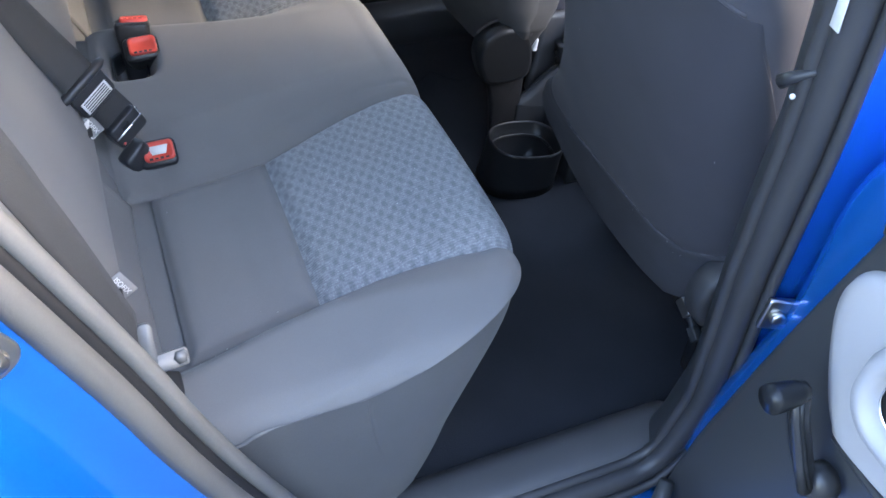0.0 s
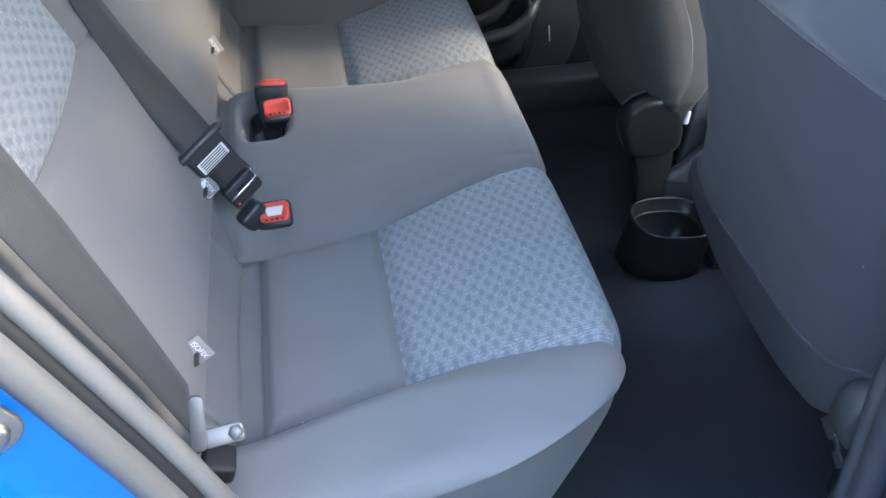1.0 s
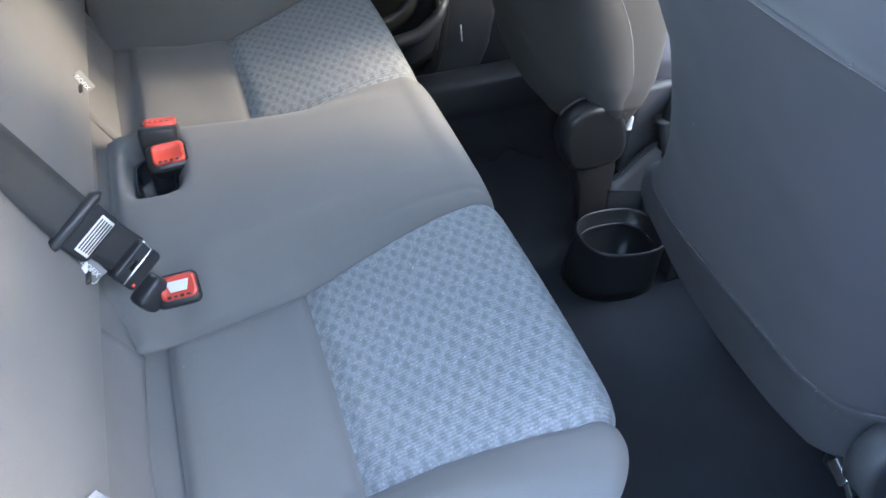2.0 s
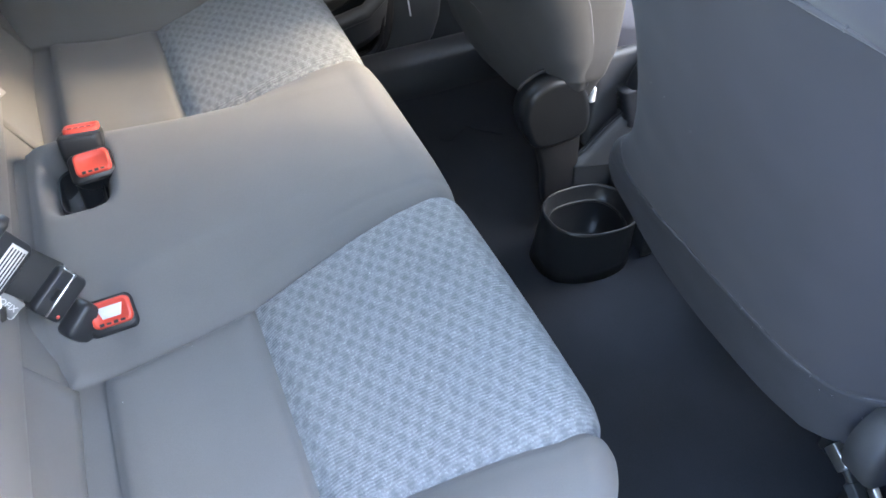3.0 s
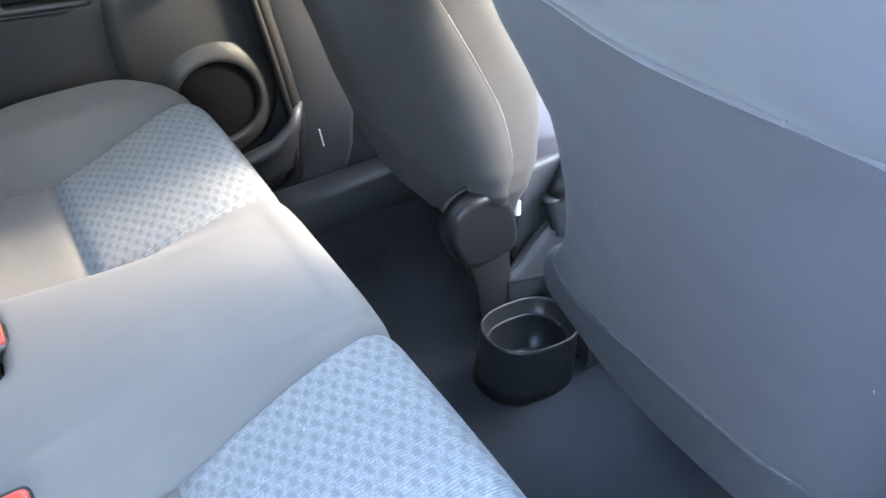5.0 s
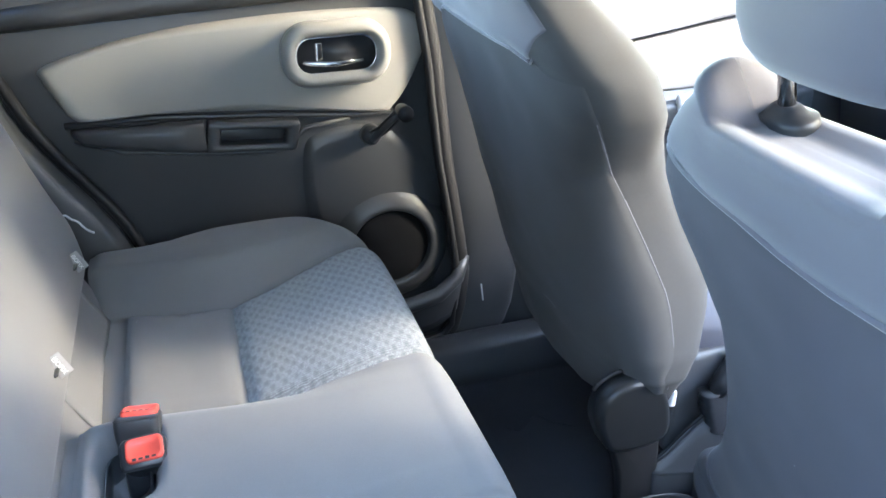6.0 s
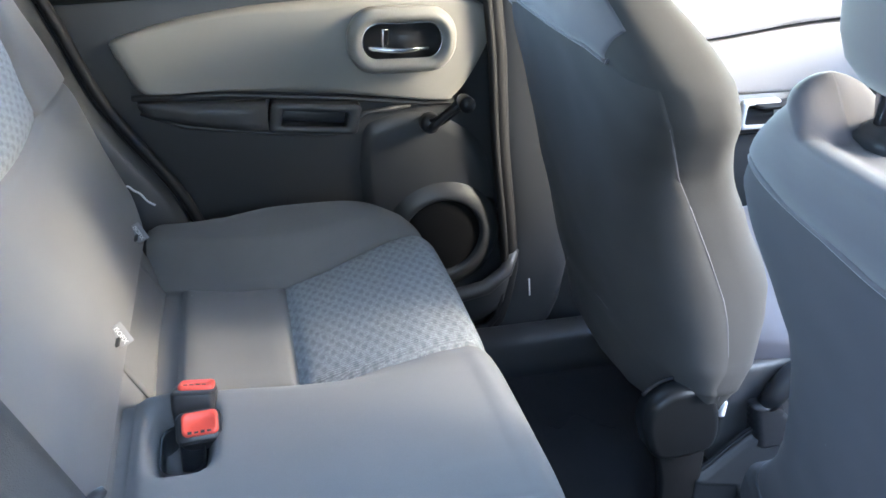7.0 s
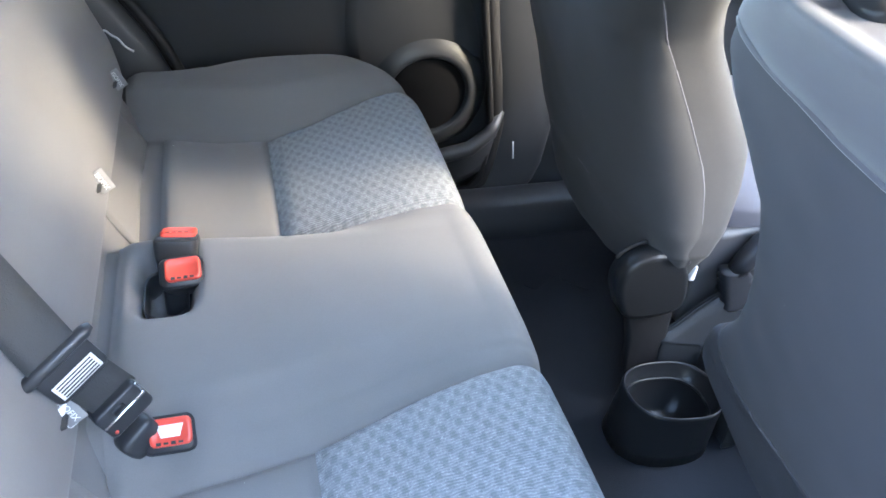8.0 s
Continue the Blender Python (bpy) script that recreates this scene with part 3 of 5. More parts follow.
def back(z, y, off=0.0):
    q = (z - 0.43) / math.cos(LEAN)
    b = FOOT + UP * q + Vector((0, y, 0))
    w = back_half(z)
    e = max(0.0, abs(y) - (w - 0.06)) / 0.06
    off -= 0.06 * (1 - math.sqrt(max(0.0, 1 - min(e, 1.0) ** 2)))
    off += 0.010 * smooth((abs(y) - 0.45) / 0.08) * smooth((z - 0.5) / 0.2)
    off -= 0.018 * smooth((0.47 - z) / 0.09)
    off += 0.0025 * noise.noise(Vector((z * 5, y * 5, 4.2)))
    return b + OUT * off


def back_panel(z0, z1, left, right, nz, ny, sides=(1, 1, 1, 1)):
    def at(u, v):
        z = z0(v) + (z1(v) - z0(v)) * u
        y0, y1 = left(z), right(z)
        y = y0 + (y1 - y0) * v
        d = min([1.0] + [k for k, f in zip((v * abs(y1 - y0), (1 - v) * abs(y1 - y0), u * abs(z1(v) - z0(v)), (1 - u) * abs(z1(v) - z0(v))), sides) if f])
        return back(z, y, 0.003 * smooth(d / 0.03) - 0.007 * math.exp(-(d / 0.006) ** 2))
    bm = bmesh.new()
    w = lambda n: [0.5 * (0.5 - 0.5 * math.cos(math.pi * k / n)) + 0.5 * k / n for k in range(n + 1)]
    rows = [[bm.verts.new(at(a, b)) for b in w(ny)] for a in w(nz)]
    for i in range(nz):
        for j in range(ny):
            bm.faces.new((rows[i][j], rows[i + 1][j], rows[i + 1][j + 1], rows[i][j + 1]))
    return bm


backrest = rear_seat
TOP = 0.98
PATCH_IN = [(0.60, 0.185), (0.64, 0.185), (0.75, 0.16), (0.98, 0.15)]
PATCH_OUT = [(0.60, 0.42), (0.64, 0.425), (0.67, 0.445), (0.70, 0.475), (0.80, 0.52), (0.98, 0.53)]


def patch_foot(v):
    return 0.634 - 0.006 * math.sin(math.pi * v)


part("backrest_core", sheet(lambda u, v: back(0.33 + (TOP - 0.33) * u, -0.64 + 1.28 * v, -0.014), 40, 60, 0.10, -OUT), CLOTH, backrest)
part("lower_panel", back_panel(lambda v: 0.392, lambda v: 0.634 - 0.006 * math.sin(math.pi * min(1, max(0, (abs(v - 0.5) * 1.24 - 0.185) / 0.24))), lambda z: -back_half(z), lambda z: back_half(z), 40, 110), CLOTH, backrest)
part("middle_panel", back_panel(lambda v: 0.634, lambda v: TOP, lambda z: -lerp(PATCH_IN, z), lambda z: lerp(PATCH_IN, z), 30, 24, (1, 1, 0, 1)), CLOTH, backrest)
for s in (-1, 1):
    part("patterned_back_panel", back_panel(patch_foot, lambda v: TOP, lambda z: s * lerp(PATCH_IN, z), lambda z: s * lerp(PATCH_OUT, z), 40, 30), PATTERN_BACK, backrest, "blue-grey cloth with rows of dark dots")
    part("backrest_bolster", back_panel(lambda v: 0.634, lambda v: TOP, lambda z: s * lerp(PATCH_OUT, z), lambda z: s * back_half(z), 40, 20, (1, 1, 0, 1)), CLOTH, backrest)
    # tucked flap under the backrest
    part("lower_flap", sheet(lambda u, v: back(0.325 + 0.068 * u, s * (0.205 + 0.28 * v), -0.012 - 0.004 * math.sin(3 * v) + 0.004 * (1 - u)), 8, 20, 0.004, -OUT), CLOTH, backrest)


def lettering(text, size, m, mat, parent, name="lettering", depth=0.0003):
    cu = bpy.data.curves.new(name, "FONT")
    cu.body, cu.size, cu.extrude = text, size, depth
    cu.align_x, cu.align_y = "CENTER", "CENTER"
    tmp = bpy.data.objects.new(name, cu)
    scene.collection.objects.link(tmp)
    bpy.context.view_layer.update()
    me = bpy.data.meshes.new_from_object(tmp.evaluated_get(bpy.context.evaluated_depsgraph_get()))
    bpy.data.objects.remove(tmp)
    me.transform(m)
    me.materials.append(mat)
    ob = new(name, me)
    ob.parent = parent
    return ob


for y in (-0.458, -0.184, 0.184, 0.463):
    tag = thing("isofix_tag", "small grey woven tag sewn into the backrest seam", "tag", group="child seat anchor tags", at=(0, 0, 0))
    c = back(0.434, y, 0.009)
    m = frame_of(c, (0.22, -0.94, 0.22), -UP)
    part("tag_cloth", block((0.029, 0.018, 0.0016), 0.0005, m, 1), GREY_TAG, tag)
    part("slit", block((0.004, 0.034, 0.02), 0.001, frame_of(back(0.432, y, -0.002), OUT, UP), 1), INK, tag, "dark slit in the cloth")
    lettering("ISOFIX", 0.0080, m @ Matrix.Translation((0, 0, 0.0009)), LABEL, tag)

# ---------------------------------------------------------------- seat belts
def strap(name, path, wide, mat, parent, side_dir, thick=0.0014, label=""):
    """Webbing along a path; side_dir gives the width's way at each point."""
    n = 40
    pts = [spline(path, k / n) for k in range(n + 1)]
    def at(u, v):
        k = round(u * n)
        w = spline(side_dir, u).normalized()
        return pts[k] + w * (v - 0.5) * wide
    return part(name, sheet(at, n, 4, thick), mat, parent, label)


belt = thing("lap_belt", "black woven seat belt anchored beside the bench seat", "seat belt")
strap("webbing", [(-0.426, -0.581, 0.494), (-0.447, -0.585, 0.59), (-0.462, -0.588, 0.65), (-0.476, -0.590, 0.705), (-0.52, -0.595, 0.86), (-0.60, -0.605, 1.08)], 0.047, WEB, belt,
      [(0.06, 0.50, 0.86), (0.10, 0.65, 0.70), (0.16, 0.80, 0.50), (0.25, 0.95, 0.25), (0.3, 1, 0.15)])
am = frame_of((-0.421, -0.580, 0.494), (0.15, -0.80, 0.58), (0.06, 0.50, 0.86))
part("anchor_loop", plate(rounded(0.048, 0.013, 0.005), 0.005, am @ Matrix.Translation((-0.012, 0, 0)), 0.0015), ZINC, belt, "grey steel belt strap")
lower = frame_of((-0.411, -0.577, 0.449), (0.30, -0.62, 0.72), (0.72, 0.35, -0.30))
part("anchor_plate", plate(rounded(0.036, 0.017, 0.004), 0.006, lower @ Matrix.Translation((0.004, 0, 0)), 0.0018), ZINC, belt, "plated steel anchor plate")
part("anchor_tip", block((0.010, 0.015, 0.008), 0.003, lower @ Matrix.Translation((-0.016, 0, 0.002)), 2), ZINC, belt)
part("anchor_bolt", turned([(0.0001, 0.007), (0.005, 0.007), (0.007, 0.005), (0.007, 0)], 6, lower @ Matrix.Translation((0.014, 0, 0.002))), ZINC, belt)
# black block stands in for the shaded gap under the anchor plate
part("anchor_gap", block((0.030, 0.030, 0.022), 0.006, pose(-0.416, -0.588, 0.424, 0, 20, 0), 3), RUBBER_BLACK, belt, "black block for the dark slot round the anchor")

middle = thing("middle_seat_belt", "black middle seat belt fastened in its buckle", "seat belt")
T = Vector((-0.433, -0.182, 0.495))
W = Vector((0.75, 0.52, 0.40)).normalized()
DOWN = Vector((0.44, 0.19, -0.88)).normalized()
tm = frame_of(T, Vector((0.534, -0.836, 0.086)), W)
strap("webbing", [T - DOWN * 0.004, (-0.468, -0.160, 0.55), (-0.518, -0.125, 0.64), (-0.60, -0.07, 0.83), (-0.67, -0.03, 1.0)], 0.048, WEB, middle,
      [W, (0.5, 0.75, 0.1), (0.2, 0.93, -0.2), (0.13, 0.95, -0.29)])
part("tongue_bar", tube([T - W * 0.037, T - W * 0.03, T, T + W * 0.03, T + W * 0.037], [0.004, 0.0068, 0.0072, 0.0068, 0.004], 12, 0.9), PLASTIC, middle, "black moulded belt tongue")
part("tongue_plate", plate(rounded(0.054, 0.040, 0.008), 0.007, tm @ Matrix.Translation((0, 0.020 * (1 if (tm.to_3x3() @ Vector((0, 1, 0))).dot(DOWN) > 0 else -1), -0.003)), 0.002), PLASTIC, middle)
SGN = 1 if (tm.to_3x3() @ Vector((0, 1, 0))).dot(DOWN) > 0 else -1
lb = part("warning_label", block((0.042, 0.018, 0.0012), 0.0004, tm @ Matrix.Translation((0.0, SGN * 0.026, 0.0045)), 1), LABEL, middle, "pale printed label with unreadable lines")
for k in range(5):
    part("print_line", block((0.036, 0.0014, 0.0004), 0, tm @ Matrix.Translation((0, SGN * (0.0195 + 0.0033 * k), 0.0053)), 1), INK, lb, smooth=False)
strap("connector_webbing", [T + DOWN * 0.030, T + DOWN * 0.055, T + DOWN * 0.078], 0.044, WEB, middle, [W, W], 0.003)
lm = tm @ Matrix.Translation((0.002, SGN * 0.088, 0.0))
part("connector_latch", plate(rounded(0.048, 0.034, 0.006), 0.018, lm @ Matrix.Translation((0, 0, -0.008)), 0.003), PLASTIC, middle)
part("latch_lip", block((0.046, 0.003, 0.003), 0.001, lm @ Matrix.Translation((0, SGN * -0.002, 0.0105)), 1), CHROME, middle, "worn bright edge")
part("latch_lip", block((0.003, 0.016, 0.003), 0.001, lm @ Matrix.Translation((0.0225, SGN * -0.009, 0.0100)), 1), CHROME, middle)
part("latch_button", block((0.012, 0.007, 0.002), 0.001, lm @ Matrix.Translation((-0.002, SGN * -0.008, 0.0105)), 1), CONSOLE, middle)
part("red_dot", turned([(0.002, 0), (0.0018, 0.001), (0.0002, 0.0012)], 12, lm @ Matrix.Translation((-0.018, SGN * 0.010, 0.0098))), RED, middle)
part("side_label", plate(rounded(0.016, 0.026, 0.004), 0.0012, tm @ Matrix.Translation((-0.030, SGN * 0.058, -0.006)), 0.0004), LABEL, middle, "white cloth label")


def buckle(name, label, at, axis, face, lens, group="seat belt buckles"):
    """A buckle whose body runs along axis; the red button sits at its upper end and faces the way of face."""
    b = thing(name, label, "buckle", group=group)
    m = frame_of(at, axis, face)
    # body: a rounded tower that widens to the head
    rings = []
    for h, w, d in ((-lens, 0.032, 0.024), (-lens * 0.6, 0.037, 0.027), (-0.026, 0.043, 0.031), (-0.006, 0.049, 0.036), (0.008, 0.050, 0.037), (0.013, 0.049, 0.036), (0.016, 0.045, 0.032)):
        rings.append([m @ Vector((x, y, h)) for x, y in rounded(d, w, 0.008)])
    shell = part("buckle_body", loft(rings), PLASTIC, b)
    part("body_edge", tube([m @ Vector((x, y, 0.0125)) for x, y in rounded(0.0362, 0.0492, 0.008)] + [m @ Vector((*rounded(0.0362, 0.0492, 0.008)[0], 0.0125))], 0.0007, 5), CONSOLE, shell)
    red = part("red_button", loft([[m @ Vector((-0.002 + x, 0.003 + y, h)) for x, y in rounded(dd, ww, 0.006)] for h, dd, ww in ((0.010, 0.027, 0.040), (0.0195, 0.027, 0.040), (0.0215, 0.025, 0.038), (0.0212, 0.021, 0.033), (0.0195, 0.017, 0.029))]), RED, b, "bright red release button")
    for k in range(4):
        part("press_mark", block((0.0022 if k % 2 else 0.0032, 0.0045, 0.0006), 0, m @ Matrix.Translation((0.0085, -0.008 + 0.007 * k, 0.0216)), 1), INK, red, smooth=False)
    part("slot", block((0.003, 0.032, 0.004), 0.0005, m @ Matrix.Translation((-0.0165, 0.002, 0.0150)), 1), INK, b)
    return b


near_buckle = buckle("belt_buckle", "black seat belt buckle with a red button, tongue fastened", (-0.364, -0.143, 0.340), (-0.15, -0.62, 0.77), (0.0, -0.77, -0.62), 0.035)
nm = frame_of((-0.364, -0.143, 0.340), (-0.15, -0.62, 0.77), (0.0, -0.77, -0.62))
part("button_label", plate([(-0.007, -0.013), (0.005, -0.009), (0.005, 0.009), (-0.007, 0.013)], 0.0008, nm @ Matrix.Translation((-0.002, 0.003, 0.0196)), 0.0003), LABEL, near_buckle, "white mark on the button")
part("buckle_neck", block((0.034, 0.040, 0.024), 0.008, frame_of((-0.392, -0.148, 0.350), (0.534, -0.836, 0.086), DOWN), 3), PLASTIC, near_buckle)
buckle("belt_buckle", "black seat belt buckle with a red button, standing in its pocket", (-0.350, 0.066, 0.372), (-0.10, -0.58, 0.80), (0.0, -0.80, -0.58), 0.075)
buckle("belt_buckle", "black seat belt buckle with a red button, behind its neighbour", (-0.356, 0.104, 0.384), (0.06, 0.36, 0.93), (-0.1, -0.93, 0.36), 0.08)
pocket = part("buckle_pocket", loft([[Vector((-0.371 + x, 0.056 + y, h)) for x, y in rounded(0.050 * k, 0.090 * k, 0.022 * k)] for k, h in ((0.80, 0.30), (0.98, 0.352), (0.95, 0.357), (0.90, 0.353), (0.84, 0.27))], caps=True), PLASTIC)
tagged(pocket, "black plastic buckle pocket in the seat cushion", "buckle pocket")

# ---------------------------------------------------------------- front seats
def smooth_loop(points, n=96):
    """A closed smooth outline through a few points."""
    k = len(points)
    pts = [(*p, 0) for p in points]
    out = []
    for i in range(n):
        f = i / n * k
        j = int(f)
        q = [Vector(pts[(j + d) % k]) for d in (-1, 0, 1, 2)]
        f -= j
        v = 0.5 * (2 * q[1] + (q[2] - q[0]) * f + (2 * q[0] - 5 * q[1] + 4 * q[2] - q[3]) * f * f + (3 * q[1] - q[0] - 3 * q[2] + q[3]) * f ** 3)
        out.append((v.x, v.y))
    return out


SLOPE = 0.28


def seat_rear(z):
    return 0.336 - z * SLOPE


SEAT_INNER = [(0.13, 0.235), (0.17, 0.262), (0.24, 0.282), (0.30, 0.276), (0.34, 0.262), (0.40, 0.240), (0.46, 0.222), (0.53, 0.212), (0.57, 0.216), (0.61, 0.242), (0.655, 0.276), (0.695, 0.284), (0.735, 0.270), (0.76, 0.252), (0.79, 0.222), (0.80, 0.21)]
SEAT_OUTER = [(0.13, 0.17), (0.17, 0.192), (0.25, 0.205), (0.45, 0.212), (0.68, 0.216), (0.75, 0.210), (0.80, 0.196)]
SEAT_BACK = [(0.13, 0.05), (0.25, 0.080), (0.33, 0.105), (0.40, 0.125), (0.50, 0.115), (0.65, 0.095), (0.72, 0.080), (0.80, 0.055)]
SEAT_FRONT = [(0.13, 0.04), (0.28, 0.05), (0.36, 0.085), (0.42, 0.095), (0.55, 0.080), (0.70, 0.080), (0.80, 0.045)]
SOFT = 2 / 3.3


SEAT_SKIRT = [(0.13, 0.055), (0.17, 0.055), (0.24, 0.026), (0.30, 0.006), (0.36, 0.0), (0.67, 0.0), (0.695, -0.005), (0.735, -0.020), (0.76, -0.029), (0.79, -0.038), (0.80, -0.040)]


WELT = [(0.26, 0.062), (0.30, 0.080), (0.33, 0.092), (0.37, 0.103), (0.40, 0.106), (0.46, 0.100), (0.53, 0.086), (0.60, 0.064), (0.665, 0.042), (0.72, 0.030), (0.80, 0.025)]


def half_width(z, inward, skirted=False):
    return lerp(SEAT_INNER if inward else SEAT_OUTER, z) + (lerp(SEAT_SKIRT, z) if inward and skirted else 0.0)


def section(z, yc, inner, n=72):
    """The outline of a seat back at one height: flat behind, with full rounded flanks."""
    back_d, front_d, xr = lerp(SEAT_BACK, z), lerp(SEAT_FRONT, z), seat_rear(z)
    out = []
    for k in range(n):
        a = 2 * math.pi * k / n
        c, s = math.cos(a), math.sin(a)
        dy = half_width(z, s * inner > 0, inner > 0) * math.copysign(abs(s) ** SOFT, s)
        dx = math.copysign(abs(c) ** SOFT, c)
        out.append(Vector((xr + back_d + dx * (front_d if dx > 0 else back_d), yc + dy, z)))
    return out


def seat_surface(z, yc, inner, f):
    """A point of the rear cover: f runs from -1 (one flank) over the back to 1."""
    a = f * math.pi / 2
    w = half_width(z, a * inner > 0, inner > 0)
    return Vector((seat_rear(z) + lerp(SEAT_BACK, z) * (1 - abs(math.cos(a)) ** SOFT), yc + w * math.copysign(abs(math.sin(a)) ** SOFT, a), z))


def flank(z, ahead):
    """Where on the rear cover (f) a point lies that is so far ahead of the flat back."""
    d = min(ahead / lerp(SEAT_BACK, z), 0.999)
    return math.acos((1 - d) ** (1 / SOFT)) / (math.pi / 2)


def across(z, dy, inner):
    """f of the point that lies dy beside the seat's middle."""
    return math.asin(min(abs(dy) / half_width(z, dy * inner > 0, inner > 0), 1.0) ** (1 / SOFT)) / (math.pi / 2) * (1 if dy > 0 else -1)


FELT = [(-0.22, 0.345), (-0.19, 0.325), (-0.15, 0.304), (-0.10, 0.298), (0.0, 0.300), (0.08, 0.298), (0.15, 0.292), (0.26, 0.285)]
HEM = [(-0.22, 0.055), (-0.17, 0.045), (-0.12, 0.010), (0.0, 0.0), (0.10, 0.004), (0.16, 0.022), (0.20, 0.040), (0.28, 0.070)]


def front_seat(yc, inner, lift):
    """inner: the way (+1 or -1 in y) to the middle of the car; lift: how much higher the seat back stands."""
    st = thing("front_seat", "charcoal cloth front seat seen from behind, headrest fitted", "car seat", group="front seats")
    seam_rows = [(-0.20, 0.700), (-0.09, 0.730), (0.037, 0.724), (0.152, 0.721), (0.195, 0.713), (0.25, 0.70)] if lift else [(-0.20, 0.690), (-0.166, 0.701), (-0.13, 0.705), (0.0, 0.702), (0.05, 0.706), (0.10, 0.714), (0.15, 0.718), (0.25, 0.728)]
    seam = lambda dy: lerp(seam_rows, dy * inner)
    felt = lambda dy: lerp(FELT, dy * inner)
    hem = lambda dy: lerp(HEM, dy * inner)
    zs = [0.145, 0.147, 0.152, 0.16, 0.172, 0.186] + [0.20 + 0.0125 * k for k in range(49)]
    rings = []

    def shaped(p, z):
        """Where a point of the plain section ends up: lifted hem, hollows along the seams, slack cloth, and a foot that curls in."""
        dy = p.y - yc
        under = max(0.0, 0.172 - z) / 0.027
        back_side = smooth((seat_rear(z) + lerp(SEAT_BACK, z) - p.x) / 0.03)
        q = p.copy()
        q.z += hem(dy) * smooth((0.34 - z) / 0.19)
        q.x = seat_rear(q.z) + (p.x - seat_rear(z))
        d = q.z - seam(dy)
        q.x += (0.0045 * math.exp(-(d / 0.007) ** 2) + 0.004 * smooth(-d / 0.012) * smooth((d + 0.30) / 0.25) - 0.004 * smooth(d / 0.02)) * back_side
        q.x += (0.0015 * math.exp(-((q.z - felt(dy)) / 0.008) ** 2) + 0.003 * smooth((felt(dy) - q.z) / 0.02)) * back_side
        q.x += 0.0035 * noise.noise(p * 7) + 0.0018 * noise.noise(p * 19) + 0.03 * under ** 2 * back_side
        q.y -= dy * 0.04 * under ** 2
        return q

    for z in zs:
        rings.append([shaped(p, z) for p in section(z, yc, inner, 120)])
    # rounded top: a ridge behind, a trough for the headrest posts and a lobe at each shoulder
    last, c = rings[-1], sum(rings[-1], Vector()) / len(rings[-1])
    for s in (0.15, 0.3, 0.45, 0.6, 0.72, 0.82, 0.88, 0.92, 0.95, 0.975, 1.0):
        a = s * math.pi / 2
        kx = 1 - 0.985 * (1 - math.cos(a))
        ring = []
        for p in last:
            dy = (p.y - c.y) * (1 - ((0.24 if lift else 0.10) if (p.y - c.y) * inner > 0 else 0.32) * (1 - math.cos(a)))
            lobe = smooth((abs(c.y + dy - yc - inner * 0.04) - 0.085) / 0.026)
            z = 0.80 + (0.006 + 0.020 * lobe) * math.sin(a) - 0.010 * (1 - lobe) * smooth((s - 0.45) / 0.4)
            ring.append(Vector((c.x + (p.x - c.x) * kx - (z - 0.80) * SLOPE, c.y + dy, z)))
        rings.append(ring)

    def dipped(p):
        """The middle of the top sags between the shoulders."""
        d = 0.018 * (1 - smooth((abs(p.y - yc - inner * 0.04) - 0.085) / 0.026)) * smooth((p.z - 0.735) / 0.06)
        return p + Vector((SLOPE * d, 0, -d))

    rings = [[dipped(p) for p in ring] for ring in rings]
    shell = part("backrest", loft(rings), CLOTH_SHADED if lift else CLOTH_BACK, st, "charcoal cloth seat back")

    def cover(name, low, high, f0, f1, mat, label, proud=0.0022):
        """A sewn panel on the rear cover: low and high give z over dy, f0 and f1 its borders over z."""
        def at(u, v):
            z = 0.45
            for k in range(3):
                f = f0(z) + (f1(z) - f0(z)) * v
                dy = seat_surface(z, yc, inner, f).y - yc
                z = low(dy) + (high(dy) - low(dy)) * u
            e = min(u, 1 - u, v, 1 - v)
            a = f * math.pi / 2
            out = Vector((-math.cos(a), math.sin(a), 0))
            return dipped(shaped(seat_surface(z, yc, inner, f), z)) + out * (proud - 0.002 * math.exp(-(e / 0.012) ** 2))
        ob = part(name, sheet(at, 60, 90), mat, st, label)
        ob.data.transform(Matrix.Translation((-SLOPE * lift, 0, lift)))

    edge_f = lambda z: flank(z, lerp(WELT, z))
    # the far seat's panel takes the darkened cloth too, for its shade
    cover("pocket_panel", (lambda dy: 0.168) if lift else felt, seam, lambda z: -edge_f(z), edge_f, CLOTH_SHADED if lift else CLOTH_POCKET, "darker cloth panel below the shoulder seam")
    leg_at = lambda z: min(0.195 + 0.075 * (z - 0.713) / 0.082, half_width(z, True) - 0.014)
    if lift:
        leg = lambda z: across(z, inner * leg_at(z), inner)
        cover("yoke", seam, lambda dy: 0.797, leg, edge_f, CLOTH_BACK, "lighter cloth panel above the shoulder seam")
    else:
        # felt foot panel, its tone lowered partly for the dim light there
        cover("felt_foot", lambda dy: 0.150, felt, lambda z: -0.86 * edge_f(z), lambda z: 0.97, VINYL, "dusty felt along the foot, darkened in part for shade")
    raised = [shell]
    on = lambda z, dy, ahead=0.0014: seat_surface(z, yc, inner, across(z, dy, inner)) + Vector((ahead, 0, 0))
    ends = (-0.10, 0.195) if lift else (-0.195, 0.235)
    row = [inner * (ends[0] + (ends[1] - ends[0]) * k / 48) for k in range(49)]
    raised.append(part("shoulder_welt", tube([on(seam(r) + 0.002, r) for r in row], 0.0026, 6), CLOTH_BACK, st))
    for s in (-1, 1):
        pts = []
        for k in range(37):
            z = 0.665 - 0.40 * k / 36
            pts.append(seat_surface(z, yc, inner, s * flank(z, lerp(WELT, z))) + Vector((0.0008, -s * 0.0010, 0)))
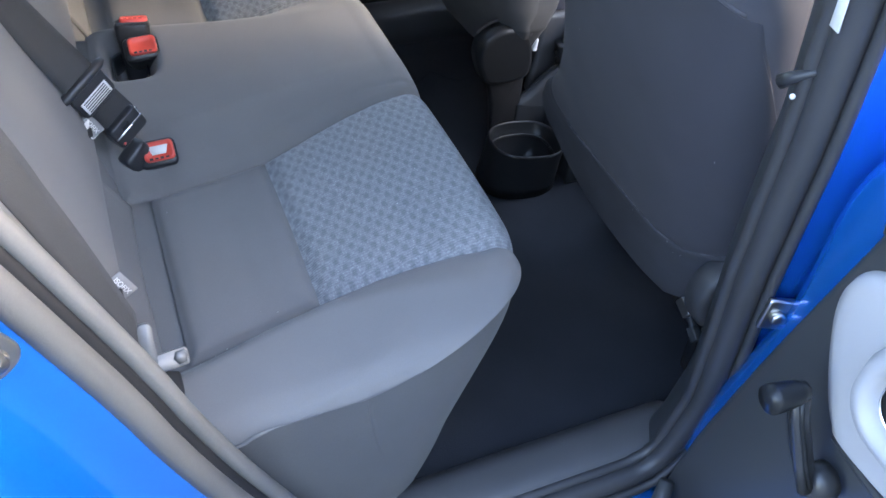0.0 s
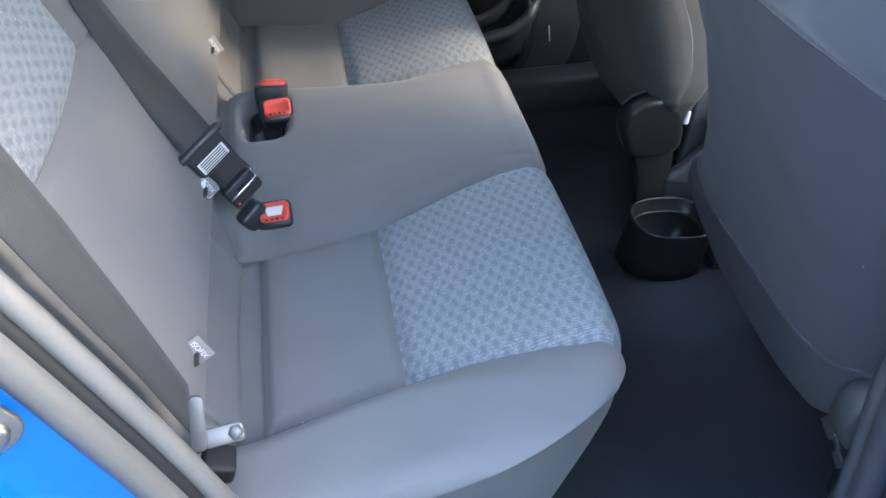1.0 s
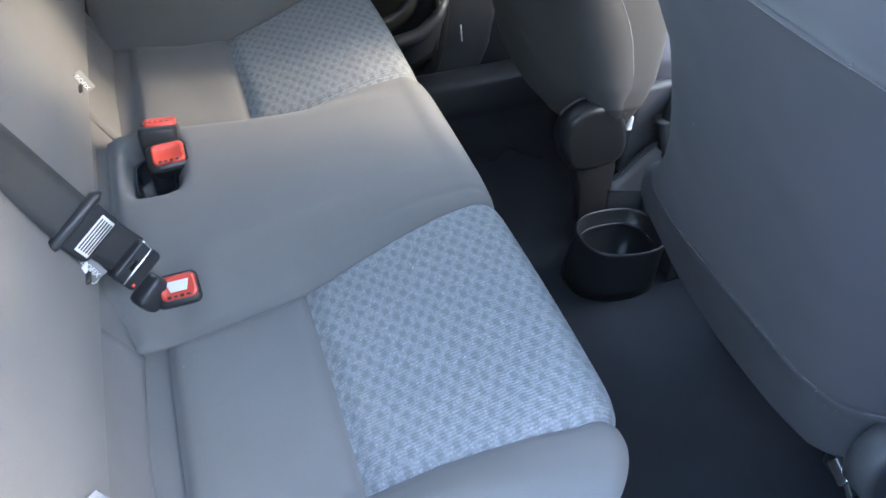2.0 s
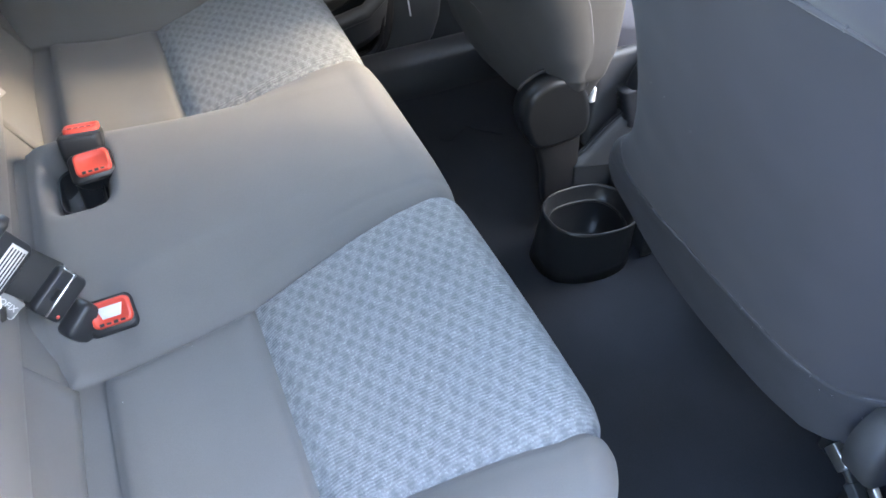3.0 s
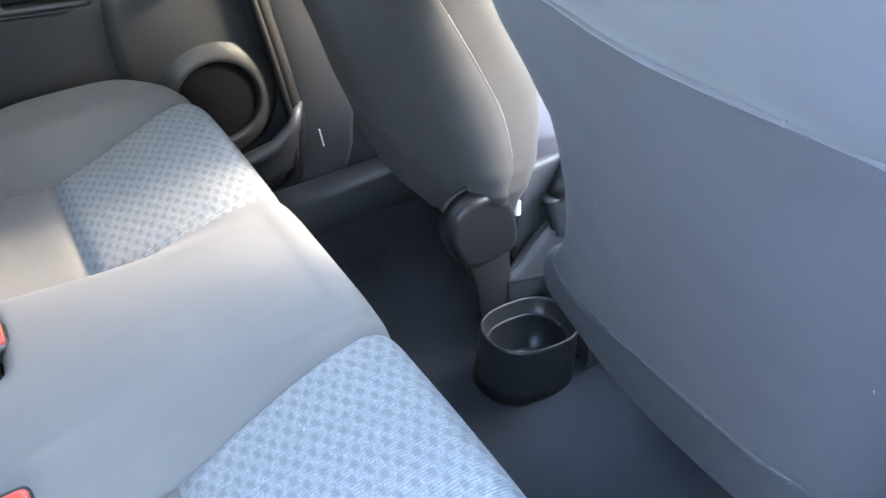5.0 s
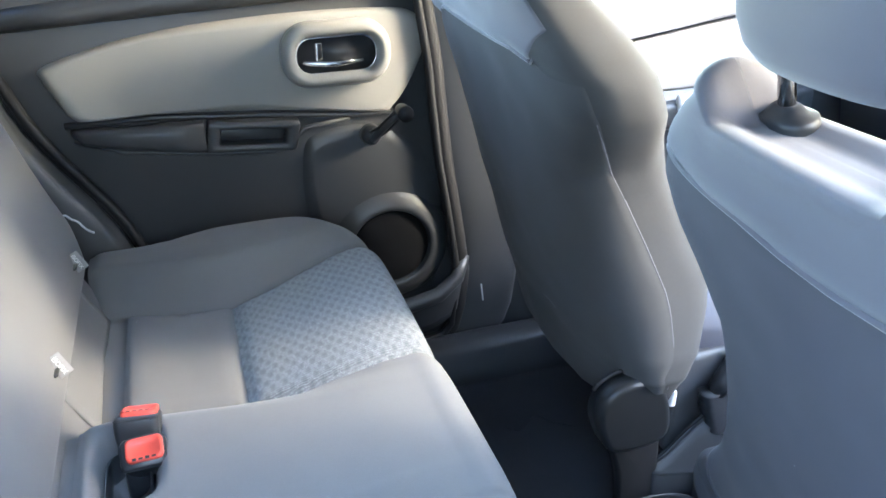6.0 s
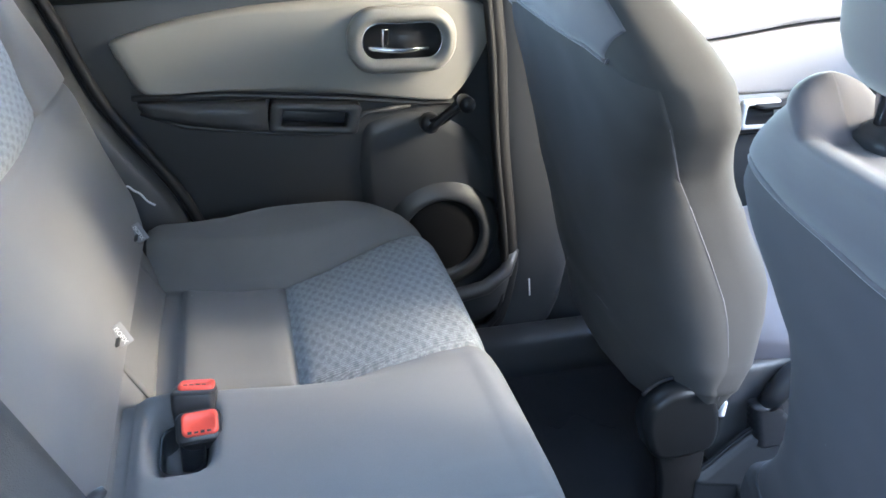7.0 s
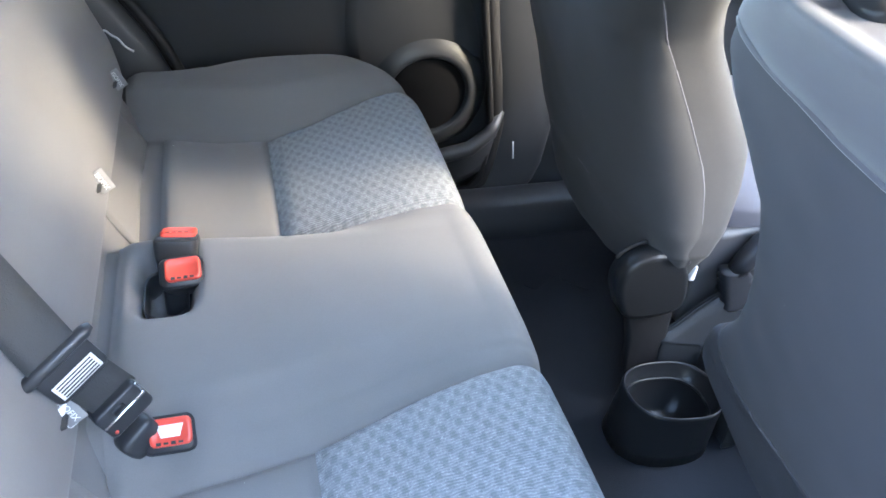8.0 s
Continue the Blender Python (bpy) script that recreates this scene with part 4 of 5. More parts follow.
        raised.append(part("side_welt", tube(pts, [0.0002, 0.0006, 0.001, 0.0013] + [0.0018] * 32 + [0.0004], 6), CLOTH_BACK, st))
    d0, d1 = (leg_at(0.713), 0.0) if lift else (-0.115, -0.155)
    z0 = seam(inner * d0)
    rise = [z0 + (0.795 - z0) * k / 16 for k in range(17)]
    raised.append(part("yoke_welt", tube([on(z, inner * (leg_at(z) if lift else d0 + (d1 - d0) * k / 16), 0.0008) for k, z in enumerate(rise)], 0.0018, 6), CLOTH_BACK, st))
    raised.append(part("lower_fold", tube([on(felt(inner * (-0.19 + 0.40 * k / 40)) + 0.0015 * math.sin(1.9 * k), inner * (-0.19 + 0.40 * k / 40), 0.0010) for k in range(41)], 0.0014, 6), CLOTH_BACK, st))
    for ob in raised:
        ob.data.transform(Matrix.Translation((-SLOPE * lift, 0, lift)))
    # seat cushion ahead of the backrest
    rows = []
    for x, z0, z1, w in ((0.395, 0.24, 0.31, 0.17), (0.42, 0.20, 0.335, 0.20), (0.50, 0.15, 0.335, 0.215), (0.70, 0.12, 0.35, 0.225), (0.82, 0.14, 0.35, 0.225), (0.87, 0.18, 0.31, 0.21)):
        rows.append([Vector((x, yc + a * w / 0.25, (z0 + z1) / 2 + b * (z1 - z0))) for a, b in rounded(0.5, 1.0, 0.12, 4)])
    if lift:
        part("side_valance", block((0.42, 0.022, 0.17), 0.010, pose(0.575, yc + inner * 0.206, 0.215, 0, -3, 0), 3, (0.92, 1)), SCUFF, st, "grey plastic panel beside the seat cushion")
    part("seat_cushion", loft(rows), CLOTH_BACK, st, "grey cloth seat cushion")
    # hinge covers on both sides of the pivot, with a base down to the rails
    prof = [(0.246, 0.198), (0.228, 0.230), (0.221, 0.262), (0.228, 0.289), (0.247, 0.305), (0.272, 0.311), (0.300, 0.306), (0.322, 0.288), (0.334, 0.257), (0.337, 0.219), (0.325, 0.199), (0.285, 0.192)]
    base = smooth_loop([(0.256, 0.20), (0.272, 0.13), (0.285, 0.05), (0.335, 0.05), (0.338, 0.12), (0.334, 0.20), (0.32, 0.206), (0.27, 0.206)], 48)
    for s in (-1,):
        inw = s == inner
        y0 = yc + s * (0.236 if inw else 0.188)
        x0 = 0.0 if inw else 0.036
        m = Matrix(((1, 0, 0, x0), (0, 0, s, y0), (0, 1, 0, 0.0 if inw else 0.012), (0, 0, 0, 1)))
        # same cover on both seats; the near one lightened for daylight
        part("recliner_cover", plate(smooth_loop(prof, 60), 0.036, m, 0.009, 0.0014), CONSOLE if lift else SCUFF, st, "smooth dark plastic recliner cover")
        part("recliner_base", plate(base, 0.016, m, 0.006, 0.003), RUBBER_BLACK, st)
        hood = [(0.279 + (x - 0.279) * 1.03, 0.262 + (z - 0.262) * 1.05) for x, z in smooth_loop(prof, 60) if z > 0.285]
        if lift:
            part("cover_piping", tube([m @ Vector((x, z, 0.003)) for x, z in sorted(hood)], 0.003, 8), RUBBER_BLACK, st, "black piping round the cover")
    if lift:
        part("lever_clip", block((0.010, 0.010, 0.026), 0.003, pose(0.340, yc + inner * 0.262, 0.266, 0, 6, 0), 2, (0.6, 1)), LABEL, st, "bright clip by the recliner")
    # rails on the floor
    for s in (-1, 1):
        part("seat_rail", block((0.46, 0.035, 0.022), 0.004, pose(0.68, yc + s * 0.19, 0.072), 2), STEEL, st, "dull steel seat rail")
        part("rail_foot", block((0.05, 0.045, 0.07), 0.006, pose(0.47, yc + s * 0.19, 0.055), 2, (0.7, 0.9)), PLASTIC, st)
    # bared frame at the outer lower corner
    if not lift:
        part("frame_pocket", block((0.05, 0.05, 0.05), 0.006, pose(0.318, yc - inner * 0.170, 0.200, 0, 0, 0), 2), RUBBER_BLACK, st)
        for dx, dy, dz, size, tilt, mat in ((0.285, 0.178, 0.206, (0.012, 0.028, 0.016), -18, STEEL), (0.281, 0.200, 0.250, (0.006, 0.007, 0.034), 28, LABEL), (0.290, 0.196, 0.190, (0.010, 0.050, 0.008), -32, CONSOLE_LIT),
                                          (0.288, 0.210, 0.182, (0.014, 0.022, 0.014), -25, CONSOLE_LIT), (0.288, 0.232, 0.200, (0.008, 0.030, 0.010), -30, STEEL), (0.286, 0.250, 0.180, (0.014, 0.020, 0.012), 10, STEEL)):
            part("bracket", block(size, 0.002, pose(dx, yc - inner * dy, dz, tilt * -inner, 12, 0), 2), mat, st, "worn steel seat bracket" if mat is STEEL else "")
    # headrest on two posts
    top = Vector((seat_rear(0.80) + 0.073 - SLOPE * lift, yc + inner * 0.042, 0.779 + lift))
    lean = Vector((-SLOPE * 0.7, 0, 1)).normalized()
    for s in (-1, 1):
        p = top + Vector((0, s * 0.0775, 0))
        part("headrest_guide", loft([[frame_of(p, lean, (1, 0, 0)) @ Vector((x, y, h)) for x, y in rounded(0.034 * k, 0.052 * k, 0.014 * k)] for k, h in ((1.0, -0.014), (1.0, 0.005), (0.93, 0.010), (0.64, 0.011), (0.50, 0.015), (0.40, 0.017), (0.3, 0.017))]), PLASTIC, st, "black plastic guide")
        part("headrest_post", tube([p, p + lean * 0.16], 0.0068, 12), CHROME, st, "chrome headrest post")
    hr = []
    hm = frame_of(top + lean * 0.056, lean, (1, 0, 0))
    for h, w, d in ((0.0, 0.070, 0.024), (0.002, 0.084, 0.036), (0.009, 0.100, 0.048), (0.022, 0.110, 0.056), (0.04, 0.114, 0.060), (0.07, 0.112, 0.061), (0.11, 0.106, 0.056), (0.15, 0.098, 0.047), (0.17, 0.086, 0.036), (0.18, 0.055, 0.02)):
        ring = []
        for k in range(48):
            a = 2 * math.pi * k / 48
            c, s = math.cos(a), math.sin(a)
            ring.append(hm @ Vector((d * math.copysign(abs(c) ** 0.8, c) + 0.002, 0.87 * w * math.copysign(abs(s) ** 0.8, s), h)))
        hr.append(ring)
    part("headrest", loft(hr), CLOTH_BACK, st)
    return st


front_seat(-0.345, 1, 0.0)
front_seat(0.345, -1, 0.030)

# ---------------------------------------------------------------- middle console
console = thing("centre_console", "dark grey plastic centre console with a rear cup holder", "console")
CUP = Matrix.Translation((0.314, 0.013, 0.102)) @ Euler((0, radians(6), 0)).to_matrix().to_4x4()
def cup_outline(k, n=40):
    out = []
    for i in range(n):
        a = 2 * math.pi * i / n
        c, s = math.cos(a), math.sin(a)
        out.append((0.076 * k * math.copysign(abs(c) ** 0.78, c), (0.059 + 0.004 * c) * k * math.copysign(abs(s) ** 0.78, s)))
    return out


rim = [[CUP @ Vector((x, y, h)) for x, y in cup_outline(k)] for k, h in ((1.06, -0.10), (1.03, -0.075), (1.0, -0.03), (1.005, -0.006), (0.99, 0.0), (0.96, 0.0), (0.94, -0.004), (0.86, -0.026), (0.835, -0.027), (0.815, -0.031), (0.77, -0.09), (0.3, -0.092))]
part("cup_holder", loft(rim), CONSOLE, console, "grey plastic rear cup holder with a raised rim")
part("cup_ring", tube([CUP @ Vector((x, y, -0.027)) for x, y in cup_outline(0.822)] + [CUP @ Vector((*cup_outline(0.822)[0], -0.027))], 0.0022, 6), CONSOLE, console)


def tray(u, v):
    """The console's skin: up the near flank, over a top that rises to a lip beside the handbrake, and down again."""
    prof = [(-0.040, 0.01), (-0.040, 0.10), (-0.038, 0.136), (-0.030, 0.143), (0.0, 0.144), (0.050, 0.150), (0.070, 0.160), (0.084, 0.178), (0.093, 0.194), (0.100, 0.198), (0.107, 0.194), (0.109, 0.10), (0.110, 0.01)]
    y, z = spline([(a, b, 0) for a, b in prof], v)[:2]
    x0 = 0.393 - 0.065 * smooth((y - 0.076) / 0.012)
    z *= 0.66 + 0.34 * smooth(0.58 * u / 0.10)
    rise = 0.018 * (1 - smooth((u - 0.02) / 0.10)) + 0.03 * smooth((u - 0.4) / 0.5)
    return Vector((x0 + 0.58 * u, y + 0.003, z + rise * smooth((z - 0.14) / 0.05)))


part("console_body", sheet(tray, 40, 110, 0.004), CONSOLE_LIT, console)
part("console_lip", tube([tray(k / 40, 0.755) + Vector((0, 0, 0.0005)) for k in range(41)], 0.0035, 8), CONSOLE, console)
part("console_flank", sheet(lambda u, v: (lambda p: Vector((p.x + 0.001, p.y, p.z * (1 - u) + 0.012 * u)))(tray(0, 0.16 + 0.76 * v)), 6, 90), CONSOLE_LIT, console)
part("console_tag", block((0.010, 0.005, 0.006), 0.001, pose(0.412, 0.048, 0.150, 20, 0, 10), 1), LABEL, console, "small white tag")
brake = thing("handbrake", "black handbrake lever with a pleated gaiter beside the seats", "handbrake")
part("gaiter", loft([[Vector((0.458 - 0.003 * k + x, 0.104 + y, 0.172 + 0.0065 * k)) for x, y in rounded(0.074 - 0.003 * k + (0.007 if k % 2 else 0), 0.036 - 0.0012 * k + (0.005 if k % 2 else 0), 0.012)] for k in range(12)]), PLASTIC, brake, "pleated black gaiter")
part("lever", tube([(0.428, 0.104, 0.238), (0.440, 0.104, 0.256), (0.462, 0.105, 0.282), (0.500, 0.106, 0.308), (0.56, 0.107, 0.335)], [0.014, 0.017, 0.020, 0.019, 0.014], 12), PLASTIC, brake)

# made-up dashboard shape, its top kept low so that the sun passes
dash = thing("dashboard", "dark plastic dashboard across the front of the cabin", "dashboard")
part("dash_body", loft([[Vector((x, y, z)) for x, z in ((1.12, 0.30), (1.08, 0.50), (1.10, 0.66), (1.18, 0.72), (1.40, 0.765), (1.70, 0.77), (1.70, 0.30))] for y in (-0.66, -0.4, 0.0, 0.4, 0.66)]), TRIM, dash)

# ---------------------------------------------------------------- doors
INSERT_LOOP = [(-0.458, 0.655), (-0.452, 0.674), (-0.365, 0.699), (-0.277, 0.714), (-0.189, 0.722), (-0.05, 0.727), (0.09, 0.724), (0.14, 0.714), (0.162, 0.688), (0.160, 0.650), (0.133, 0.594), (0.103, 0.555), (0.07, 0.546), (-0.106, 0.567), (-0.291, 0.582), (-0.40, 0.582), (-0.428, 0.590), (-0.443, 0.620)]


def rear_door(m, label, insert_mat, name, winder=(0.048, 0.052), glazed=False, hub=(0.054, 0.508), low=(0.0, 0.0)):
    """A rear door lined inside. In its own frame x runs forward, y up, z out of the lining into the cabin."""
    d = thing(name, label, "car door", group="rear doors")
    outline = smooth_loop([(-0.61, 0.795), (-0.585, 0.70), (-0.53, 0.60), (-0.46, 0.45), (-0.37, 0.26), (-0.27, 0.12), (-0.17, 0.055), (0.0, 0.045), (0.17, 0.045), (0.238, 0.09), (0.243, 0.26), (0.215, 0.5), (0.175, 0.74), (0.165, 0.80), (0.0, 0.822), (-0.30, 0.825), (-0.52, 0.818)], 120)
    part("lining", plate(outline, 0.03, m @ Matrix.Translation((0, 0, -0.03)), 0.008), TRIM, d, "charcoal moulded door lining")
    skin = smooth_loop([(-0.66, 0.80), (-0.62, 0.66), (-0.50, 0.42), (-0.40, 0.22), (-0.29, 0.05), (-0.17, -0.05), (0.0, -0.10), (0.2, -0.10), (0.275, -0.03), (0.285, 0.26), (0.25, 0.55), (0.21, 0.80), (-0.2, 0.83)], 120)
    part("door_shell", plate(skin, 0.075, m @ Matrix.Translation((0, 0, -0.112)), 0.02), PAINT, d, "blue painted door shell")
    # capping above the insert
    part("belt_capping", tube([m @ Vector((x, y, 0.0)) for x, y in ((-0.57, 0.742), (-0.40, 0.752), (-0.2, 0.762), (0.0, 0.768), (0.165, 0.765))], [0.016, 0.020, 0.022, 0.022, 0.018], 10), TRIM, d)
    ins = part("door_insert", plate(smooth_loop(INSERT_LOOP), 0.022, m @ Matrix.Translation((*low, -0.006)), 0.014, 0.003), insert_mat, d, "smooth grey padded insert")
    # handle: raised bezel, dark recess, chrome lever
    hm = m @ Matrix.Translation((0.002 + low[0], 0.660 + low[1], 0.016))
    part("handle_bezel", ring_plate(rounded(0.185, 0.108, 0.048, 8), rounded(0.134, 0.058, 0.026, 8), 0.038, hm @ Matrix.Translation((0, 0, -0.008)), 0.3), insert_mat, ins)
    part("handle_recess", loft([[hm @ Vector((x, y, h)) for x, y in rounded(0.140 * k, 0.064 * k, 0.026 * k, 8)] for k, h in ((1.0, 0.015), (0.94, 0.004), (0.9, 0.001))]), PLASTIC, ins)
    part("handle_ring", ring_plate(rounded(0.137, 0.061, 0.027, 8), rounded(0.132, 0.056, 0.025, 8), 0.003, hm @ Matrix.Translation((0, -0.001, 0.0145))), CHROME, ins)
    part("lever", tube([hm @ Vector(p) for p in ((-0.060, -0.010, 0.010), (-0.050, -0.012, 0.014), (-0.024, -0.0145, 0.018), (0.0, -0.016, 0.019), (0.044, -0.014, 0.015))], [0.004, 0.005, 0.0055, 0.005, 0.004], 10), CHROME, ins, "chrome inner door lever")
    part("lock_tab", block((0.014, 0.030, 0.010), 0.003, hm @ pose(-0.030, 0.006, 0.013, 0, 25, 0), 2), CHROME, ins, "bright lock tab")
    # armrest: long pad and pull cup
    pad = []
    for x, y, h, dp in ((-0.432, 0.566, 0.010, 0.010), (-0.415, 0.560, 0.024, 0.026), (-0.35, 0.551, 0.038, 0.036), (-0.28, 0.545, 0.048, 0.040), (-0.228, 0.541, 0.054, 0.042)):
        pad.append([m @ Vector((x, y + b * h, dp * 0.5 + a * dp)) for a, b in rounded(1.0, 1.0, 0.35, 4)])
    part("armrest_pad", loft(pad), TRIM, d)
    pm = m @ Matrix.Translation((-0.150, 0.535, 0.0)) @ Matrix.Rotation(radians(-5), 4, 'Z')
    sk = lambda pts: [(x + 0.12 * y, y) for x, y in pts]
    part("pull_cup", ring_plate(sk(rounded(0.152, 0.052, 0.008, 5)), sk(rounded(0.108, 0.026, 0.004, 5)), 0.040, pm, 0.12), TRIM, d)
    part("cup_floor", plate(sk(rounded(0.118, 0.036, 0.006, 5)), 0.012, pm, 0.002), PLASTIC, d)
    part("trim_line", tube([m @ Vector(p) for p in ((-0.44, 0.578, 0.004), (-0.29, 0.577, 0.008), (-0.10, 0.560, 0.008), (0.03, 0.545, 0.006), (0.10, 0.543, 0.002))], 0.005, 8), TRIM, d)
    part("arm_line", tube([m @ Vector(p) for p in ((-0.43, 0.552, 0.004), (-0.36, 0.526, 0.008), (-0.22, 0.506, 0.010), (-0.115, 0.496, 0.008), (-0.085, 0.512, 0.012), (-0.060, 0.532, 0.010), (0.02, 0.540, 0.006))], 0.0045, 8), TRIM, d)
    # swell round the crank, and the speaker
    if not glazed:
        part("crank_swell", plate(smooth_loop([(-0.075, 0.50), (-0.04, 0.53), (0.03, 0.54), (0.10, 0.52), (0.17, 0.46), (0.20, 0.34), (0.19, 0.20), (0.12, 0.15), (0.02, 0.17), (-0.05, 0.26), (-0.085, 0.38)]), 0.010, m @ Matrix.Translation((0, 0, -0.002)), 0.034, 0.003), TRIM, d)
    sm = m @ Matrix.Translation((0.080, 0.20 if glazed else 0.280, 0.004))
    sp = part("speaker_ring", turned([(0.120, -0.003), (0.110, 0.006), (0.099, 0.014), (0.088, 0.020), (0.080, 0.0215), (0.0765, 0.0185), (0.075, 0.007)], 56, sm), TRIM, d)
    part("speaker_grille", turned([(0.0745, 0.005), (0.074, 0.012), (0.070, 0.0145), (0.045, 0.016), (0.001, 0.0165)], 48, sm), MESH_GRILLE, sp, "black speaker mesh")
    # window crank
    cm = m @ Matrix.Translation((*hub, 0.010))
    ck = part("crank_hub", turned([(0.019, 0.0), (0.018, 0.014), (0.014, 0.022), (0.001, 0.023)], 24, cm), PLASTIC, d)
    wx, wy = winder
    part("crank_arm", tube([cm @ Vector(p) for p in ((0, -0.004, 0.022), (wx * 0.3, wy * 0.27, 0.030), (wx * 0.73, wy * 0.7, 0.040), (wx, wy, 0.044))], [0.013, 0.013, 0.012, 0.012], 12, 0.6), PLASTIC, ck)
    for k in (-1, 1):
        side_way = Vector((wy, -wx, 0)).normalized() * 0.008 * k
        part("arm_ridge", tube([cm @ (Vector(p) + side_way) for p in ((0, 0.006, 0.029), (wx * 0.3, wy * 0.3, 0.036), (wx * 0.73, wy * 0.7, 0.045), (wx * 0.95, wy * 0.95, 0.049))], 0.0028, 6), CONSOLE, ck)
    part("crank_knob", turned([(0.009, 0.0), (0.012, 0.010), (0.0145, 0.034), (0.0135, 0.040), (0.001, 0.042)], 24, cm @ Matrix.Translation((wx, wy, 0.040))), CONSOLE, ck, "grey winder knob")
    if glazed:
        # unseen glass and frame, added to soften sun through the open door
        part("window_glass", plate([(-0.62, 0.79), (0.165, 0.80), (0.05, 1.12), (-0.40, 1.16), (-0.60, 1.06)], 0.004, m @ Matrix.Translation((0, 0, -0.05)), 0.001), GLASS, d, "tinted window glass", smooth=False)
        part("window_frame", tube([m @ Vector(p) for p in ((-0.64, 0.79, -0.05), (-0.63, 1.05, -0.05), (-0.41, 1.17, -0.05), (0.04, 1.135, -0.05), (0.18, 0.79, -0.05))], 0.018, 8), PAINT, d)
    # bottle pocket below the speaker
    pk = [m @ Vector(p) for p in ((-0.30, 0.175, 0.012), (-0.15, 0.158, 0.03), (0.0, 0.152, 0.04), (0.10, 0.157, 0.042), (0.165, 0.170, 0.042), (0.207, 0.198, 0.034), (0.230, 0.235, 0.014))]
    part("pocket_rim", tube(pk, [0.010, 0.013, 0.015, 0.016, 0.016, 0.014, 0.010], 10), TRIM, d)
    part("pocket_wall", sheet(lambda u, v: spline(pk, u).lerp(spline(pk, u) - m.to_3x3() @ Vector((0, 0.075, 0.012)), v), 24, 4, 0.004), TRIM, d)
    return d


# closed door on the far side
rear_door(Matrix(((1, 0, 0, 0), (0, 0, -1, 0.672), (0, 1, 0, 0), (0, 0, 0, 1))), "charcoal rear door lining with a grey insert, door closed", INSERT, "rear_door")
# open door on the near side, swung forward about its hinges
OPEN = radians(86)
hinge = Vector((0.238, -0.73, -0.12))
near = Matrix(((1, 0, 0, 0), (0, 0, 1, -0.672), (0, 1, 0, 0), (0, 0, 0, 1)))
turn_open = Matrix.Translation(hinge) @ Matrix.Rotation(OPEN, 4, "Z") @ Matrix.Translation((-0.22, 0.74, 0))
rear_door(turn_open @ near, "charcoal rear door lining with a grey insert lightened for daylight, door open", INSERT_LIT, "rear_door", (0.045, 0.100), True, (0.078, 0.505), (0.008, 0.006))

# lining of the front door on the far side
fd = thing("front_door", "front door lining with a raised shoulder line, inserts lightened as if sunlit", "car door")
fm = Matrix(((1, 0, 0, 0), (0, 0, -1, 0.70), (0, 1, 0, 0), (0, 0, 0, 1)))
part("lining", plate(smooth_loop([(0.36, 0.05), (0.9, 0.04), (1.38, 0.06), (1.42, 0.40), (1.40, 0.70), (0.9, 0.755), (0.36, 0.768), (0.33, 0.4)]), 0.03, fm @ Matrix.Translation((0, 0, -0.03)), 0.006), TRIM, fd)
part("door_skin", plate(smooth_loop([(0.34, -0.1), (0.9, -0.12), (1.42, -0.08), (1.46, 0.40), (1.44, 0.72), (0.9, 0.765), (0.34, 0.775), (0.31, 0.3)]), 0.06, fm @ Matrix.Translation((0, 0, -0.095)), 0.02), PAINT, fd)
part("upper_insert", plate(smooth_loop([(0.40, 0.612), (0.60, 0.628), (0.90, 0.660), (1.25, 0.672), (1.28, 0.70), (0.9, 0.742), (0.5, 0.752), (0.38, 0.74)]), 0.03, fm @ Matrix.Translation((0, 0, -0.008)), 0.010, 0.004), INSERT_LIT, fd)
part("lower_insert", plate(smooth_loop([(0.40, 0.528), (0.60, 0.518), (0.90, 0.512), (1.2, 0.53), (1.27, 0.64), (0.90, 0.650), (0.60, 0.620), (0.40, 0.604)]), 0.03, fm @ Matrix.Translation((0, 0, -0.006)), 0.010, 0.004), INSERT_LIT, fd)
part("armrest", loft([[fm @ Vector((x, 0.47 + b * 0.06, 0.02 + a * 0.07)) for a, b in rounded(1, 1, 0.3, 4)] for x in (0.45, 0.47, 0.7, 0.95, 1.0)]), TRIM, fd)
part("armrest_cap", plate(rounded(0.16, 0.07, 0.012), 0.006, Matrix.Translation((0.78, 0.655, 0.502)), 0.003), CONSOLE, fd)

PM = fm @ Matrix.Translation((0.718, 0.484, 0.045))
part("pull_frame", ring_plate(rounded(0.085, 0.060, 0.008), rounded(0.060, 0.038, 0.005), 0.014, PM, 0.3), LABEL, fd, "silver frame of the pull handle")
part("pull_recess", plate(rounded(0.062, 0.040, 0.005), 0.004, PM, 0.001), INK, fd)

# ---------------------------------------------------------------- small things
st = thing("door_striker", "zinc door striker bolted to the blue jamb", "striker")
SM = frame_of((-0.512, -0.700, 0.668), (0.35, -0.93, 0.1), (0.4, 0.1, -0.9))
part("striker_plate", plate(rounded(0.075, 0.034, 0.014), 0.005, SM, 0.002), STEEL, st)
for s in (-1, 1):
    part("striker_bolt", turned([(0.010, 0.0), (0.009, 0.004), (0.006, 0.0055), (0.001, 0.0055)], 12, SM @ Matrix.Translation((s * 0.022, 0, 0.005))), STEEL, st)
part("striker_loop", tube([SM @ Vector(p) for p in ((-0.012, 0.008, 0.004), (-0.012, 0.008, 0.03), (-0.004, 0.008, 0.038), (0.006, 0.008, 0.03), (0.006, 0.008, 0.004))], 0.005, 10), STEEL, st)

hb = thing("hinge_bolt", "zinc hinge bolt on the blue door jamb", "bolt")
HM = frame_of((0.207, -0.699, 0.421), (-0.4, -0.9, 0), (0, 0, 1))
